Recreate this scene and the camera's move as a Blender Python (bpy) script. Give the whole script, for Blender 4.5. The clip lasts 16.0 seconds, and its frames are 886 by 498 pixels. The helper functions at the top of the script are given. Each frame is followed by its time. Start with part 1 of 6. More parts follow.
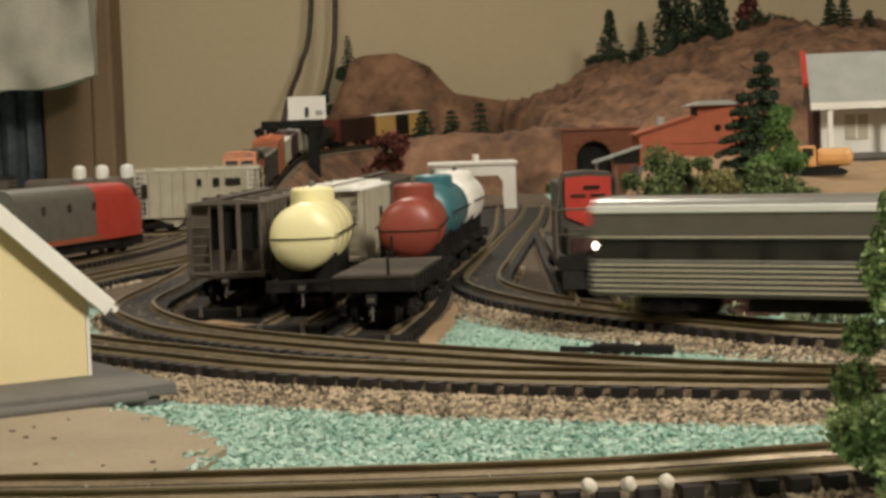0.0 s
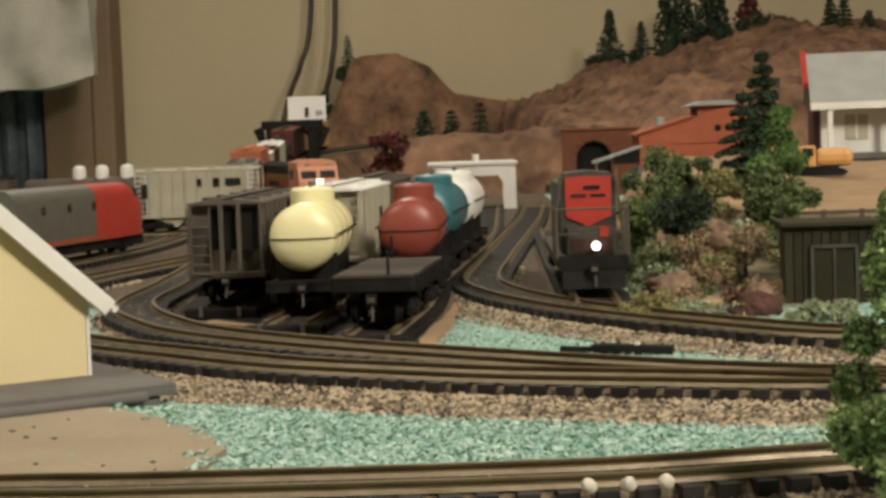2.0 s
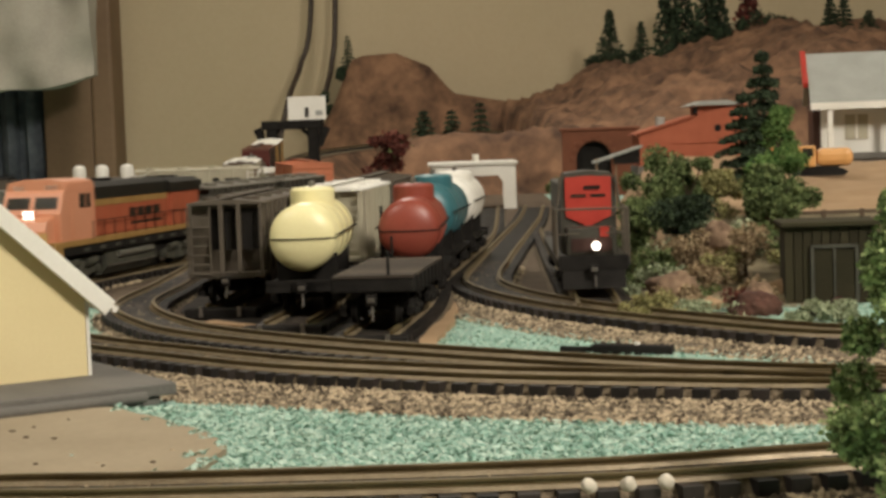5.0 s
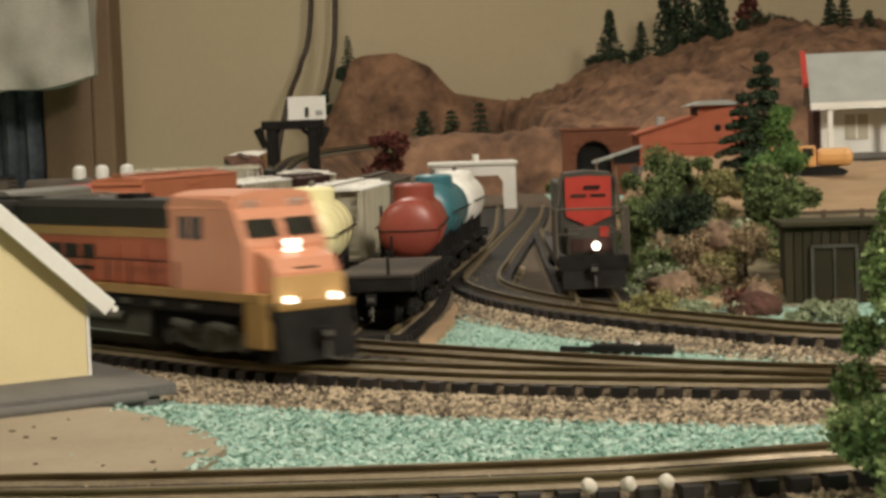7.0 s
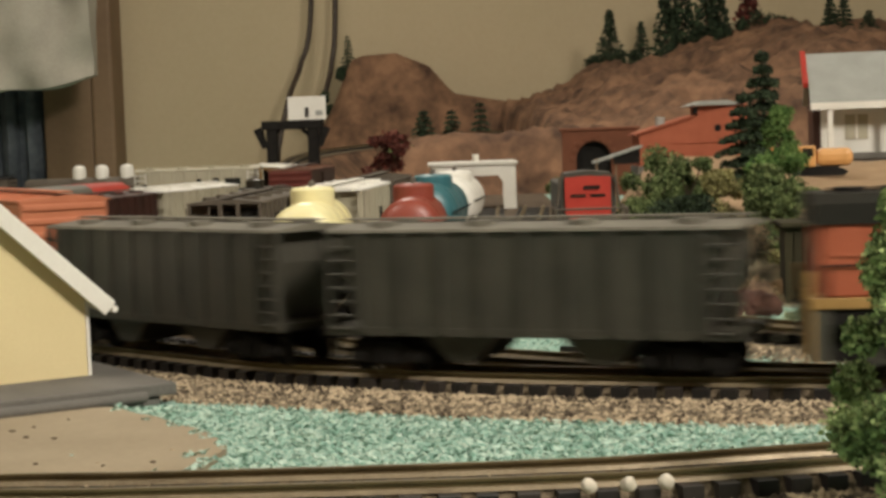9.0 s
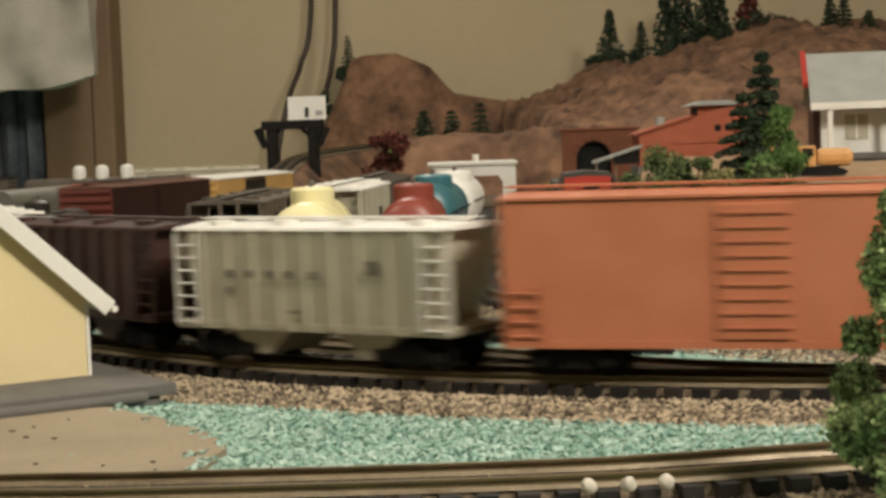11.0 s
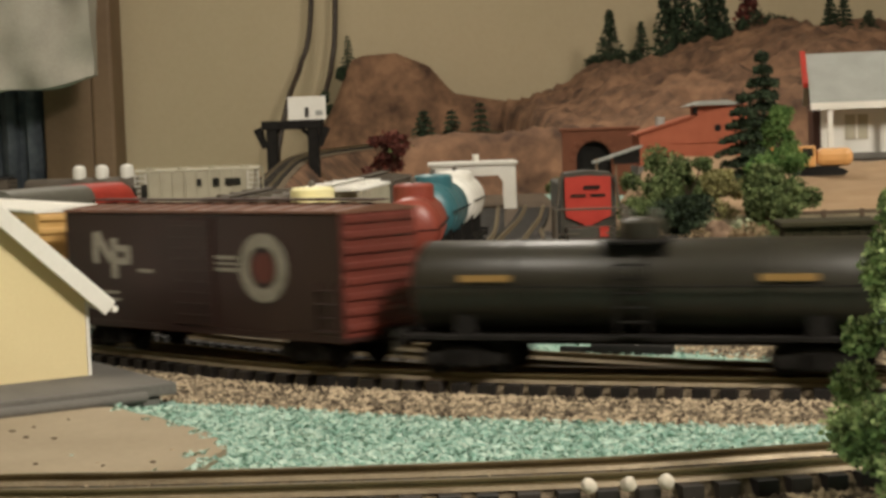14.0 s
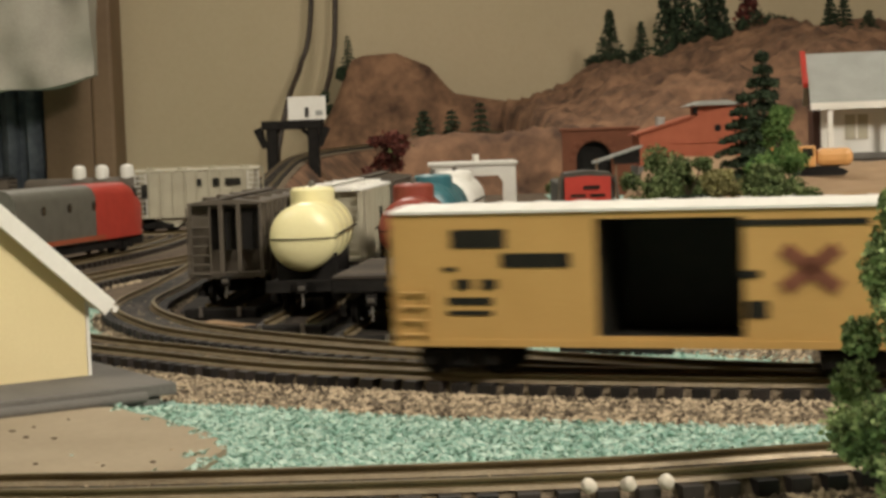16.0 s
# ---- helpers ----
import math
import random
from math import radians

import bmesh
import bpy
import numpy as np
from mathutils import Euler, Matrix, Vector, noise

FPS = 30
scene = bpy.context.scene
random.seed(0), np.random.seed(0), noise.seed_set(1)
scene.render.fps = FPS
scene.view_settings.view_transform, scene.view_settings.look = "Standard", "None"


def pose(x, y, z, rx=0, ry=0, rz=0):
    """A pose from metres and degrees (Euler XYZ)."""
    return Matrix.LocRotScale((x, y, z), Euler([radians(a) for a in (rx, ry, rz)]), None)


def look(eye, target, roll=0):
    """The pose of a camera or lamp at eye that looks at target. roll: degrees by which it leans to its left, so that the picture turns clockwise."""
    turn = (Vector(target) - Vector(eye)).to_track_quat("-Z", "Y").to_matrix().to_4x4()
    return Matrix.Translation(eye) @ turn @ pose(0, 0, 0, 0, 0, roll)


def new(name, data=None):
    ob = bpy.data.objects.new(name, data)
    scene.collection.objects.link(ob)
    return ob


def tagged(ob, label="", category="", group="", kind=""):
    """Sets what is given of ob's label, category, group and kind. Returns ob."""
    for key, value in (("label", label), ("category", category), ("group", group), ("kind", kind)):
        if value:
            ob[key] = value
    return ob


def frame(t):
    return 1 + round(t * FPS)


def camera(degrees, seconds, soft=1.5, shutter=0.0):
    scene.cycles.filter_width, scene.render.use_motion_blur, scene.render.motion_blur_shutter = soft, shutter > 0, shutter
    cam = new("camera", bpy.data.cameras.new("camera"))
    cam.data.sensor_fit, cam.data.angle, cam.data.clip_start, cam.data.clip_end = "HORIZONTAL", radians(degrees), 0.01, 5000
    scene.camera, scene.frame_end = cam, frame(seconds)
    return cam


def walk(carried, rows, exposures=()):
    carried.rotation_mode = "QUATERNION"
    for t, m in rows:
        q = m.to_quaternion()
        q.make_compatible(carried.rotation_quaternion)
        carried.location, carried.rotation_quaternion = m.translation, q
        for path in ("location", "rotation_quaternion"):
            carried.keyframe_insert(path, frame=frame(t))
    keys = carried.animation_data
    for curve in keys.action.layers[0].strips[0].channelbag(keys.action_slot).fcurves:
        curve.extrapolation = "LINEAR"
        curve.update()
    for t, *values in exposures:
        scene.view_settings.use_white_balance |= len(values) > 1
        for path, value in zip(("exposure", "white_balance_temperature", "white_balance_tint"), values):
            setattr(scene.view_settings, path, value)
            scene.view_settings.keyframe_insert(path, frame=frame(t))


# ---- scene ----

# ---------- camera ----------
cam = camera(28.9, 16.0, soft=3.3, shutter=0.9)
EYE = look((0, 0, 0.0797), (0, 1.0, 0.0797 - 0.0657), -2.0)
walk(cam, [(0.0, EYE), (16.0, EYE)], exposures=[(0.0, 0.0), (16.0, 0.0)])

# ---------- light ----------
world = bpy.data.worlds.new("room_air")
scene.world = world
world.use_nodes = True
world.node_tree.nodes["Background"].inputs[0].default_value = (1.0, 0.8, 0.55, 1)
world.node_tree.nodes["Background"].inputs[1].default_value = 0.02


def lamp(name, eye, target, size, watts, colour):
    data = bpy.data.lights.new(name, "AREA")
    data.shape, data.size, data.energy, data.color = "DISK", size, watts, colour
    ob = new(name, data)
    ob.matrix_basis = look(eye, target)
    return ob


lamp("unseen_ceiling_lamp", (0.95, -0.45, 1.30), (0.1, 0.8, 0.0), 0.48, 56.5, (0.985, 0.90, 0.785))
# Weak fill added on the left to lift shadows; no known source.
lamp("unseen_ceiling_lamp", (-0.85, 0.25, 1.30), (-0.1, 0.7, 0.0), 0.48, 11.5, (0.985, 0.90, 0.785))
# Added lamp that brightens the back wall and hills; no known source.
lamp("unseen_ceiling_lamp", (-0.15, 2.2, 1.30), (-0.1, 2.3, 0.0), 0.40, 14.6, (0.985, 0.90, 0.785))


# ---------- materials ----------
def mat(name, a, b=None, rough=0.7, metal=0.0, scale=120.0, bump=0.15, fine=900.0, island=False, objrand=False, emit=0.0, spec=0.4):
    """Two-scale noise between colours a and b with fine relief."""
    b = b or tuple(c * 0.72 for c in a)
    m = bpy.data.materials.new(name)
    m.use_nodes = True
    n, l = m.node_tree.nodes, m.node_tree.links
    p = n["Principled BSDF"]
    tc = n.new("ShaderNodeTexCoord")
    big = n.new("ShaderNodeTexNoise")
    big.inputs["Scale"].default_value, big.inputs["Detail"].default_value = scale, 6
    small = n.new("ShaderNodeTexNoise")
    small.inputs["Scale"].default_value, small.inputs["Detail"].default_value = fine, 3
    for t in (big, small):
        l.new(tc.outputs["Object"], t.inputs["Vector"])
    mixf = n.new("ShaderNodeMath")
    mixf.operation = "MULTIPLY_ADD"
    l.new(small.outputs["Fac"], mixf.inputs[0])
    mixf.inputs[1].default_value = 0.45
    l.new(big.outputs["Fac"], mixf.inputs[2])
    ramp = n.new("ShaderNodeValToRGB")
    ramp.color_ramp.elements[0].position, ramp.color_ramp.elements[1].position = 0.5, 0.95
    ramp.color_ramp.elements[0].color, ramp.color_ramp.elements[1].color = (*a, 1), (*b, 1)
    src = mixf.outputs[0]
    if island or objrand:
        g = n.new("ShaderNodeNewGeometry") if island else n.new("ShaderNodeObjectInfo")
        add = n.new("ShaderNodeMath")
        add.operation = "MULTIPLY_ADD"
        l.new(g.outputs["Random Per Island" if island else "Random"], add.inputs[0])
        add.inputs[1].default_value = 0.75
        sub = n.new("ShaderNodeMath")
        sub.operation = "SUBTRACT"
        l.new(src, sub.inputs[0])
        sub.inputs[1].default_value = 0.37
        l.new(sub.outputs[0], add.inputs[2])
        src = add.outputs[0]
    l.new(src, ramp.inputs["Fac"])
    l.new(ramp.outputs["Color"], p.inputs["Base Color"])
    p.inputs["Roughness"].default_value, p.inputs["Metallic"].default_value = rough, metal
    p.inputs["Specular IOR Level"].default_value = spec
    if bump:
        bp = n.new("ShaderNodeBump")
        bp.inputs["Strength"].default_value, bp.inputs["Distance"].default_value = bump, 0.0012
        l.new(mixf.outputs[0], bp.inputs["Height"])
        l.new(bp.outputs["Normal"], p.inputs["Normal"])
    if emit:
        p.inputs["Emission Color"].default_value = (1.0, 0.93, 0.8, 1)
        p.inputs["Emission Strength"].default_value = emit
    return m


M_TURF = mat("mint_turf", (0.215, 0.36, 0.295), (0.33, 0.465, 0.39), 0.95, scale=300, fine=1500, bump=0.6)
M_FLAKE = mat("mint_flakes", (0.185, 0.33, 0.265), (0.47, 0.585, 0.50), 0.95, island=True, bump=0)
M_BALLAST = mat("ballast_bed", (0.05, 0.036, 0.022), (0.20, 0.155, 0.10), 0.95, scale=420, fine=1500, bump=0.8)
M_STONE = mat("ballast_stones", (0.036, 0.025, 0.014), (0.415, 0.33, 0.22), 0.9, island=True, bump=0)
M_TIE = mat("black_plastic_ties", (0.008, 0.0065, 0.0055), (0.026, 0.020, 0.016), 0.6, objrand=True, bump=0.1)
M_RAIL = mat("weathered_brass_rail", (0.165, 0.125, 0.060), (0.10, 0.073, 0.034), 0.45, 0.45, scale=60, bump=0.05)
M_PAD = mat("tan_card_road", (0.305, 0.248, 0.168), (0.235, 0.188, 0.124), 0.9, scale=25, fine=600, bump=0.1)
M_ROCK = mat("brown_plaster_rock", (0.050, 0.026, 0.015), (0.235, 0.127, 0.070), 0.92, scale=17, fine=70, bump=1.0)
M_DIRT = mat("yard_dirt", (0.055, 0.038, 0.025), (0.125, 0.088, 0.056), 0.95, scale=60, fine=700, bump=0.5)
M_WALL = mat("beige_wall_paint", (0.47, 0.385, 0.25), (0.43, 0.35, 0.22), 0.85, scale=2.5, fine=120, bump=0.04)
M_BROWN = mat("brown_wood_panel", (0.21, 0.135, 0.075), (0.16, 0.10, 0.055), 0.6, scale=9, fine=100, bump=0.05)
M_NAVY = mat("dark_blue_curtain", (0.065, 0.078, 0.095), (0.17, 0.19, 0.215), 0.9, scale=9, fine=80, bump=0.1)
M_CLOTH = mat("off_white_cloth", (0.46, 0.43, 0.36), (0.35, 0.325, 0.27), 0.95, scale=12, fine=200, bump=0.15)
M_FLOOR = mat("carpet", (0.16, 0.12, 0.08), None, 0.95, scale=30)
M_CEIL = mat("white_ceiling", (0.75, 0.72, 0.66), (0.70, 0.67, 0.6), 0.9, scale=5, bump=0.05)
M_BLACK = mat("black_underframe", (0.009, 0.008, 0.007), (0.019, 0.017, 0.015), 0.8, bump=0.1, spec=0.12)
M_CABLE = mat("black_cable", (0.022, 0.014, 0.009), (0.045, 0.03, 0.02), 0.5, bump=0)
M_STEEL = mat("worn_steel", (0.35, 0.33, 0.30), (0.20, 0.18, 0.16), 0.35, 0.8, bump=0.05)
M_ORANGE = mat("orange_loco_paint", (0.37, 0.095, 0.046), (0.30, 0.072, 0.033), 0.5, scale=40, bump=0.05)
# Paler copy of the loco orange; light on cab and nose is in it.
M_PEACH = mat("lit_orange_cab", (0.61, 0.275, 0.165), (0.54, 0.23, 0.13), 0.4, scale=40, bump=0.05)
M_YELSTR = mat("yellow_stripe_paint", (0.34, 0.20, 0.068), (0.26, 0.15, 0.045), 0.5, bump=0.05)
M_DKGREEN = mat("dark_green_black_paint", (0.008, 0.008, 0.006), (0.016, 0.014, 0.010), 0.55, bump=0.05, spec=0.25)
M_GREYUF = mat("dusty_grey_green_frame", (0.034, 0.034, 0.025), (0.070, 0.066, 0.048), 0.7, bump=0.1)
M_GLASS = mat("dark_window_glass", (0.02, 0.018, 0.015), (0.03, 0.027, 0.02), 0.12, bump=0)
M_NOSE = mat("tan_yellow_nose_paint", (0.54, 0.33, 0.14), (0.46, 0.27, 0.10), 0.45, scale=40, bump=0.05)
M_NPROOF = mat("brown_car_roof", (0.17, 0.078, 0.048), (0.11, 0.05, 0.03), 0.6, scale=50, bump=0.1)
M_LIGHT = mat("lit_headlight", (0.9, 0.85, 0.7), (0.9, 0.85, 0.7), 0.3, bump=0, emit=3.5)
M_HOPPER = mat("dark_olive_hopper_paint", (0.034, 0.032, 0.024), (0.058, 0.052, 0.039), 0.6, scale=60, bump=0.1)
M_BOXOR = mat("faded_orange_box_paint", (0.49, 0.17, 0.085), (0.41, 0.135, 0.063), 0.6, scale=50, bump=0.1)
# Hopper roof tan: wear, plus highlights from above put into the colour.
M_HOPROOF = mat("worn_highlit_hopper_roof", (0.17, 0.155, 0.12), (0.10, 0.09, 0.07), 0.7, scale=70, bump=0.1)
M_WHITE = mat("aged_white_hopper_paint", (0.43, 0.395, 0.295), (0.34, 0.31, 0.225), 0.6, scale=50, bump=0.1)
M_PURE = mat("clean_white_paint", (0.74, 0.72, 0.66), (0.64, 0.62, 0.56), 0.5, scale=30, bump=0.05)
M_MAROON = mat("dark_maroon_paint", (0.030, 0.0118, 0.0082), (0.050, 0.0195, 0.0135), 0.55, scale=50, bump=0.1)
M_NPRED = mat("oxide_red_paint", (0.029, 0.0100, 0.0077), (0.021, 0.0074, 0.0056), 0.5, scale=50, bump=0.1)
# Brighter red: light falling on the car ends, and the emblem disc's own red.
M_NPEND = mat("red_for_lit_ends_and_disc", (0.135, 0.030, 0.020), (0.095, 0.020, 0.014), 0.5, scale=50, bump=0.1)
M_YBOX = mat("yellow_ochre_box_paint", (0.52, 0.315, 0.105), (0.44, 0.26, 0.08), 0.55, scale=40, bump=0.1)
M_TANKBLK = mat("satin_black_tank", (0.018, 0.016, 0.011), (0.030, 0.026, 0.018), 0.36, scale=40, bump=0.05)
M_CREAM = mat("cream_yellow_tank_paint", (0.80, 0.735, 0.42), (0.72, 0.65, 0.35), 0.35, scale=40, bump=0.03)
M_TRED = mat("brick_red_tank_paint", (0.26, 0.058, 0.038), (0.19, 0.040, 0.026), 0.4, scale=40, bump=0.05)
M_TBLUE = mat("teal_blue_tank_paint", (0.048, 0.155, 0.175), (0.034, 0.115, 0.135), 0.4, scale=40, bump=0.05)
M_GREYCAR = mat("weathered_grey_brown_car", (0.105, 0.086, 0.062), (0.07, 0.056, 0.042), 0.75, scale=60, bump=0.15)
M_DECK = mat("worn_wood_deck", (0.036, 0.027, 0.019), (0.082, 0.063, 0.044), 0.85, scale=80, bump=0.2, objrand=True)
M_SILVER = mat("brushed_silver_paint", (0.46, 0.45, 0.42), (0.36, 0.35, 0.32), 0.32, 0.75, scale=30, bump=0.03)
M_DKGREY = mat("dark_grey_side_paint", (0.12, 0.105, 0.08), (0.09, 0.08, 0.06), 0.5, bump=0.03)
M_DULLSILVER = mat("dull_silver_grey_paint", (0.15, 0.145, 0.12), (0.11, 0.105, 0.085), 0.5, 0.2, bump=0.05)
M_RED = mat("bright_red_paint", (0.42, 0.045, 0.03), (0.34, 0.032, 0.022), 0.45, bump=0.05)
M_CREAMWALL = mat("cream_house_wall", (0.69, 0.585, 0.335), (0.63, 0.525, 0.295), 0.8, scale=30, bump=0.05)
M_GREYBASE = mat("dark_grey_platform", (0.10, 0.095, 0.085), (0.15, 0.14, 0.125), 0.85, scale=50, bump=0.25)
M_BRICK = mat("painted_brick_red", (0.36, 0.105, 0.055), (0.29, 0.08, 0.04), 0.85, scale=60, bump=0.2)
M_ROOFGREY = mat("grey_roof", (0.33, 0.335, 0.31), (0.27, 0.275, 0.25), 0.8, scale=60, bump=0.15)
M_EXCAV = mat("construction_yellow", (0.66, 0.35, 0.13), (0.58, 0.30, 0.10), 0.45, bump=0.03)
M_TAN = mat("sandy_tan_ground", (0.29, 0.185, 0.10), (0.37, 0.25, 0.145), 0.95, scale=60, fine=900, bump=0.4)
M_PORTAL = mat("weathered_brown_portal", (0.20, 0.072, 0.038), (0.14, 0.05, 0.027), 0.9, scale=40, bump=0.3)
M_SLOPE = mat("dark_scrub_soil", (0.095, 0.072, 0.040), (0.22, 0.18, 0.105), 0.95, scale=70, fine=900, bump=0.6)
M_OLIVE = mat("olive_painted_boards", (0.022, 0.0185, 0.009), (0.036, 0.031, 0.0155), 0.85, scale=50, bump=0.2, objrand=True, spec=0.2)
M_BARK = mat("bark", (0.06, 0.04, 0.025), (0.10, 0.07, 0.045), 0.95)
M_CONIFER = mat("conifer_needles", (0.014, 0.026, 0.012), (0.035, 0.055, 0.024), 0.9, island=True, bump=0)
M_LEAF = mat("mid_green_foliage", (0.040, 0.066, 0.018), (0.165, 0.205, 0.075), 0.9, island=True, bump=0)
M_BRIGHT = mat("bright_green_foliage", (0.05, 0.11, 0.024), (0.15, 0.24, 0.065), 0.9, island=True, bump=0)
M_NEARLEAF = mat("sunlit_green_foliage", (0.068, 0.105, 0.032), (0.28, 0.35, 0.14), 0.9, island=True, bump=0)
M_REDLEAF = mat("dark_red_foliage", (0.06, 0.014, 0.010), (0.14, 0.035, 0.022), 0.9, island=True, bump=0)
M_LICHEN = mat("olive_lichen", (0.14, 0.13, 0.045), (0.36, 0.33, 0.14), 0.95, island=True, bump=0)
M_TANLICH = mat("tan_brown_lichen", (0.18, 0.122, 0.068), (0.38, 0.285, 0.168), 0.95, island=True, bump=0)
M_GREYLICH = mat("grey_green_lichen", (0.15, 0.175, 0.095), (0.38, 0.42, 0.27), 0.95, island=True, bump=0)

# Paler than the rail: the lit line along the foot is in this colour.
M_FOOT = mat("nickel_foot_with_highlight", (0.28, 0.225, 0.145), (0.16, 0.122, 0.075), 0.5, 0.3, scale=90, bump=0.05)
M_MARK = mat("chalky_white_lettering", (0.30, 0.275, 0.225), (0.20, 0.18, 0.14), 0.7, scale=160, bump=0.03)
M_YARD = mat("near_black_yard_ground", (0.013, 0.010, 0.008), (0.034, 0.027, 0.020), 0.9, scale=90, fine=900, bump=0.4)
M_PEBBLE = mat("pale_pebble", (0.55, 0.50, 0.42), (0.42, 0.37, 0.30), 0.85, scale=200, bump=0.2)
M_BOULDER = mat("brown_slope_rock", (0.07, 0.040, 0.025), (0.27, 0.18, 0.115), 0.92, scale=70, fine=300, bump=0.7)
M_REDROCK = mat("dark_red_rock", (0.030, 0.012, 0.008), (0.095, 0.042, 0.028), 0.9, scale=90, fine=400, bump=0.7)


# ---------- mesh tools ----------
def bx(bm, x0, x1, y0, y1, z0, z1, bev=0.0):
    v = [bm.verts.new((x, y, z)) for x in (x0, x1) for y in (y0, y1) for z in (z0, z1)]
    f = [(0, 1, 3, 2), (4, 6, 7, 5), (0, 4, 5, 1), (2, 3, 7, 6), (0, 2, 6, 4), (1, 5, 7, 3)]
    faces = [bm.faces.new([v[i] for i in q]) for q in f]
    if bev:
        bmesh.ops.bevel(bm, geom=list({e for q in faces for e in q.edges}), offset=bev, segments=2, affect="EDGES", profile=0.5)
    return bm


def box(x0, x1, y0, y1, z0, z1, bev=0.0):
    return bx(bmesh.new(), x0, x1, y0, y1, z0, z1, bev)


def cyl(bm, a, b, r, seg=12, r2=None, caps=True):
    a, b = Vector(a), Vector(b)
    q = (b - a).to_track_quat("Z", "Y")
    r2 = r if r2 is None else r2
    rings = []
    for c, rr in ((a, r), (b, r2)):
        rings.append([bm.verts.new(c + q @ Vector((rr * math.cos(2 * math.pi * k / seg), rr * math.sin(2 * math.pi * k / seg), 0))) for k in range(seg)])
    for k in range(seg):
        j = (k + 1) % seg
        bm.faces.new((rings[0][k], rings[0][j], rings[1][j], rings[1][k]))
    if caps:
        bm.faces.new(rings[0][::-1])
        bm.faces.new(rings[1])
    return bm


def lathe(bm, profile, seg=24, axis="X", at=(0, 0, 0)):
    """Rings (along, radius) turned about an axis."""
    at = Vector(at)
    rings = []
    for u, r in profile:
        ring = []
        for k in range(seg):
            c, s = r * math.cos(2 * math.pi * k / seg), r * math.sin(2 * math.pi * k / seg)
            ring.append(bm.verts.new(at + (Vector((u, c, s)) if axis == "X" else Vector((c, s, u)))))
        rings.append(ring)
    for a, b in zip(rings, rings[1:]):
        for k in range(seg):
            j = (k + 1) % seg
            bm.faces.new((a[k], a[j], b[j], b[k]))
    bm.faces.new(rings[0][::-1])
    bm.faces.new(rings[-1])
    return bm


def prism(bm, outline, axis, lo, hi):
    """Outline of 2D points pushed along an axis: X takes (y, z), Y takes (x, z), Z takes (x, y)."""
    def at(p, t):
        return {"X": (t, p[0], p[1]), "Y": (p[0], t, p[1]), "Z": (p[0], p[1], t)}[axis]
    a = [bm.verts.new(at(p, lo)) for p in outline]
    b = [bm.verts.new(at(p, hi)) for p in outline]
    n = len(outline)
    for k in range(n):
        j = (k + 1) % n
        bm.faces.new((a[k], a[j], b[j], b[k]))
    bm.faces.new(a[::-1])
    bm.faces.new(b)
    return bm


def mesh_of(name, bm, material, smooth=False):
    bmesh.ops.recalc_face_normals(bm, faces=bm.faces)
    me = bpy.data.meshes.new(name)
    bm.to_mesh(me)
    bm.free()
    me.materials.append(material)
    if smooth:
        me.polygons.foreach_set("use_smooth", [True] * len(me.polygons))
        me.set_sharp_from_angle(angle=radians(40))
    return me


def part(name, bm, material, parent, label="", smooth=False):
    ob = new(name, mesh_of(name, bm, material, smooth))
    ob.parent = parent
    if label:
        ob["label"] = label
    return ob


def piece(name, me, parent, m=None):
    ob = new(name, me)
    ob.parent = parent
    if m is not None:
        ob.matrix_basis = m
    return ob


def thing(name, label, category, group="", kind="", m=None):
    ob = tagged(new(name), label, category, group, kind)
    if m is not None:
        ob.matrix_basis = m
    return ob


def solid(name, bm, material, label, category, group="", kind="", m=None, smooth=False):
    ob = tagged(new(name, mesh_of(name, bm, material, smooth)), label, category, group, kind)
    if m is not None:
        ob.matrix_basis = m
    return ob


def raw(name, verts, faces, material):
    me = bpy.data.meshes.new(name)
    me.from_pydata(verts, [], faces)
    me.materials.append(material)
    return me


# ---------- track plans ----------
RAIL_Z = 0.008
MAIN = [(0.13, 3.38, 0.087), (0.06, 3.32, 0.083), (-0.01, 3.25, 0.080), (-0.08, 3.15, 0.074), (-0.15, 3.03, 0.068), (-0.205, 2.87, 0.062), (-0.23, 2.70, 0.054), (-0.234, 2.5, 0.041), (-0.228, 2.25, 0.028),
        (-0.217, 2.0, 0.020), (-0.2036, 1.76, 0.0145), (-0.17, 1.63, 0.0095), (-0.12, 1.49, 0.008), (-0.106, 1.42, 0.008), (-0.118, 1.31, 0.008), (-0.136, 1.22, 0.008),
        (-0.157, 1.13, 0.008), (-0.181, 1.04, 0.008), (-0.201, 0.96, 0.008), (-0.211, 0.87, 0.008), (-0.206, 0.78, 0.008), (-0.173, 0.700, 0.008),
        (-0.132, 0.643, 0.008), (-0.0982, 0.608, 0.008), (-0.054, 0.565, 0.008), (-0.0163, 0.5405, 0.008), (0.0187, 0.521, 0.008), (0.0605, 0.505, 0.008),
        (0.1003, 0.4915, 0.008), (0.2, 0.472, 0.008), (0.4, 0.462, 0.008), (2.6, 0.462, 0.008)]
INNER = [(-0.1473, 1.0784), (-0.1446, 0.9945), (-0.1446, 0.8919), (-0.1433, 0.7894), (-0.1115, 0.6976), (-0.0831, 0.6556), (-0.0375, 0.6083), (0.0018, 0.5754), (0.037, 0.5478), (0.0777, 0.5190), (0.1477, 0.483)]
RIGHT = [(0.093, 1.7197), (0.0736, 1.4619), (0.0473, 1.1887), (0.0278, 0.9819), (0.0193, 0.8653), (0.0284, 0.7974), (0.0511, 0.7301), (0.0712, 0.6917), (0.0988, 0.6494), (0.1399, 0.6001), (0.22, 0.572), (0.4, 0.56), (1.9, 0.56)]
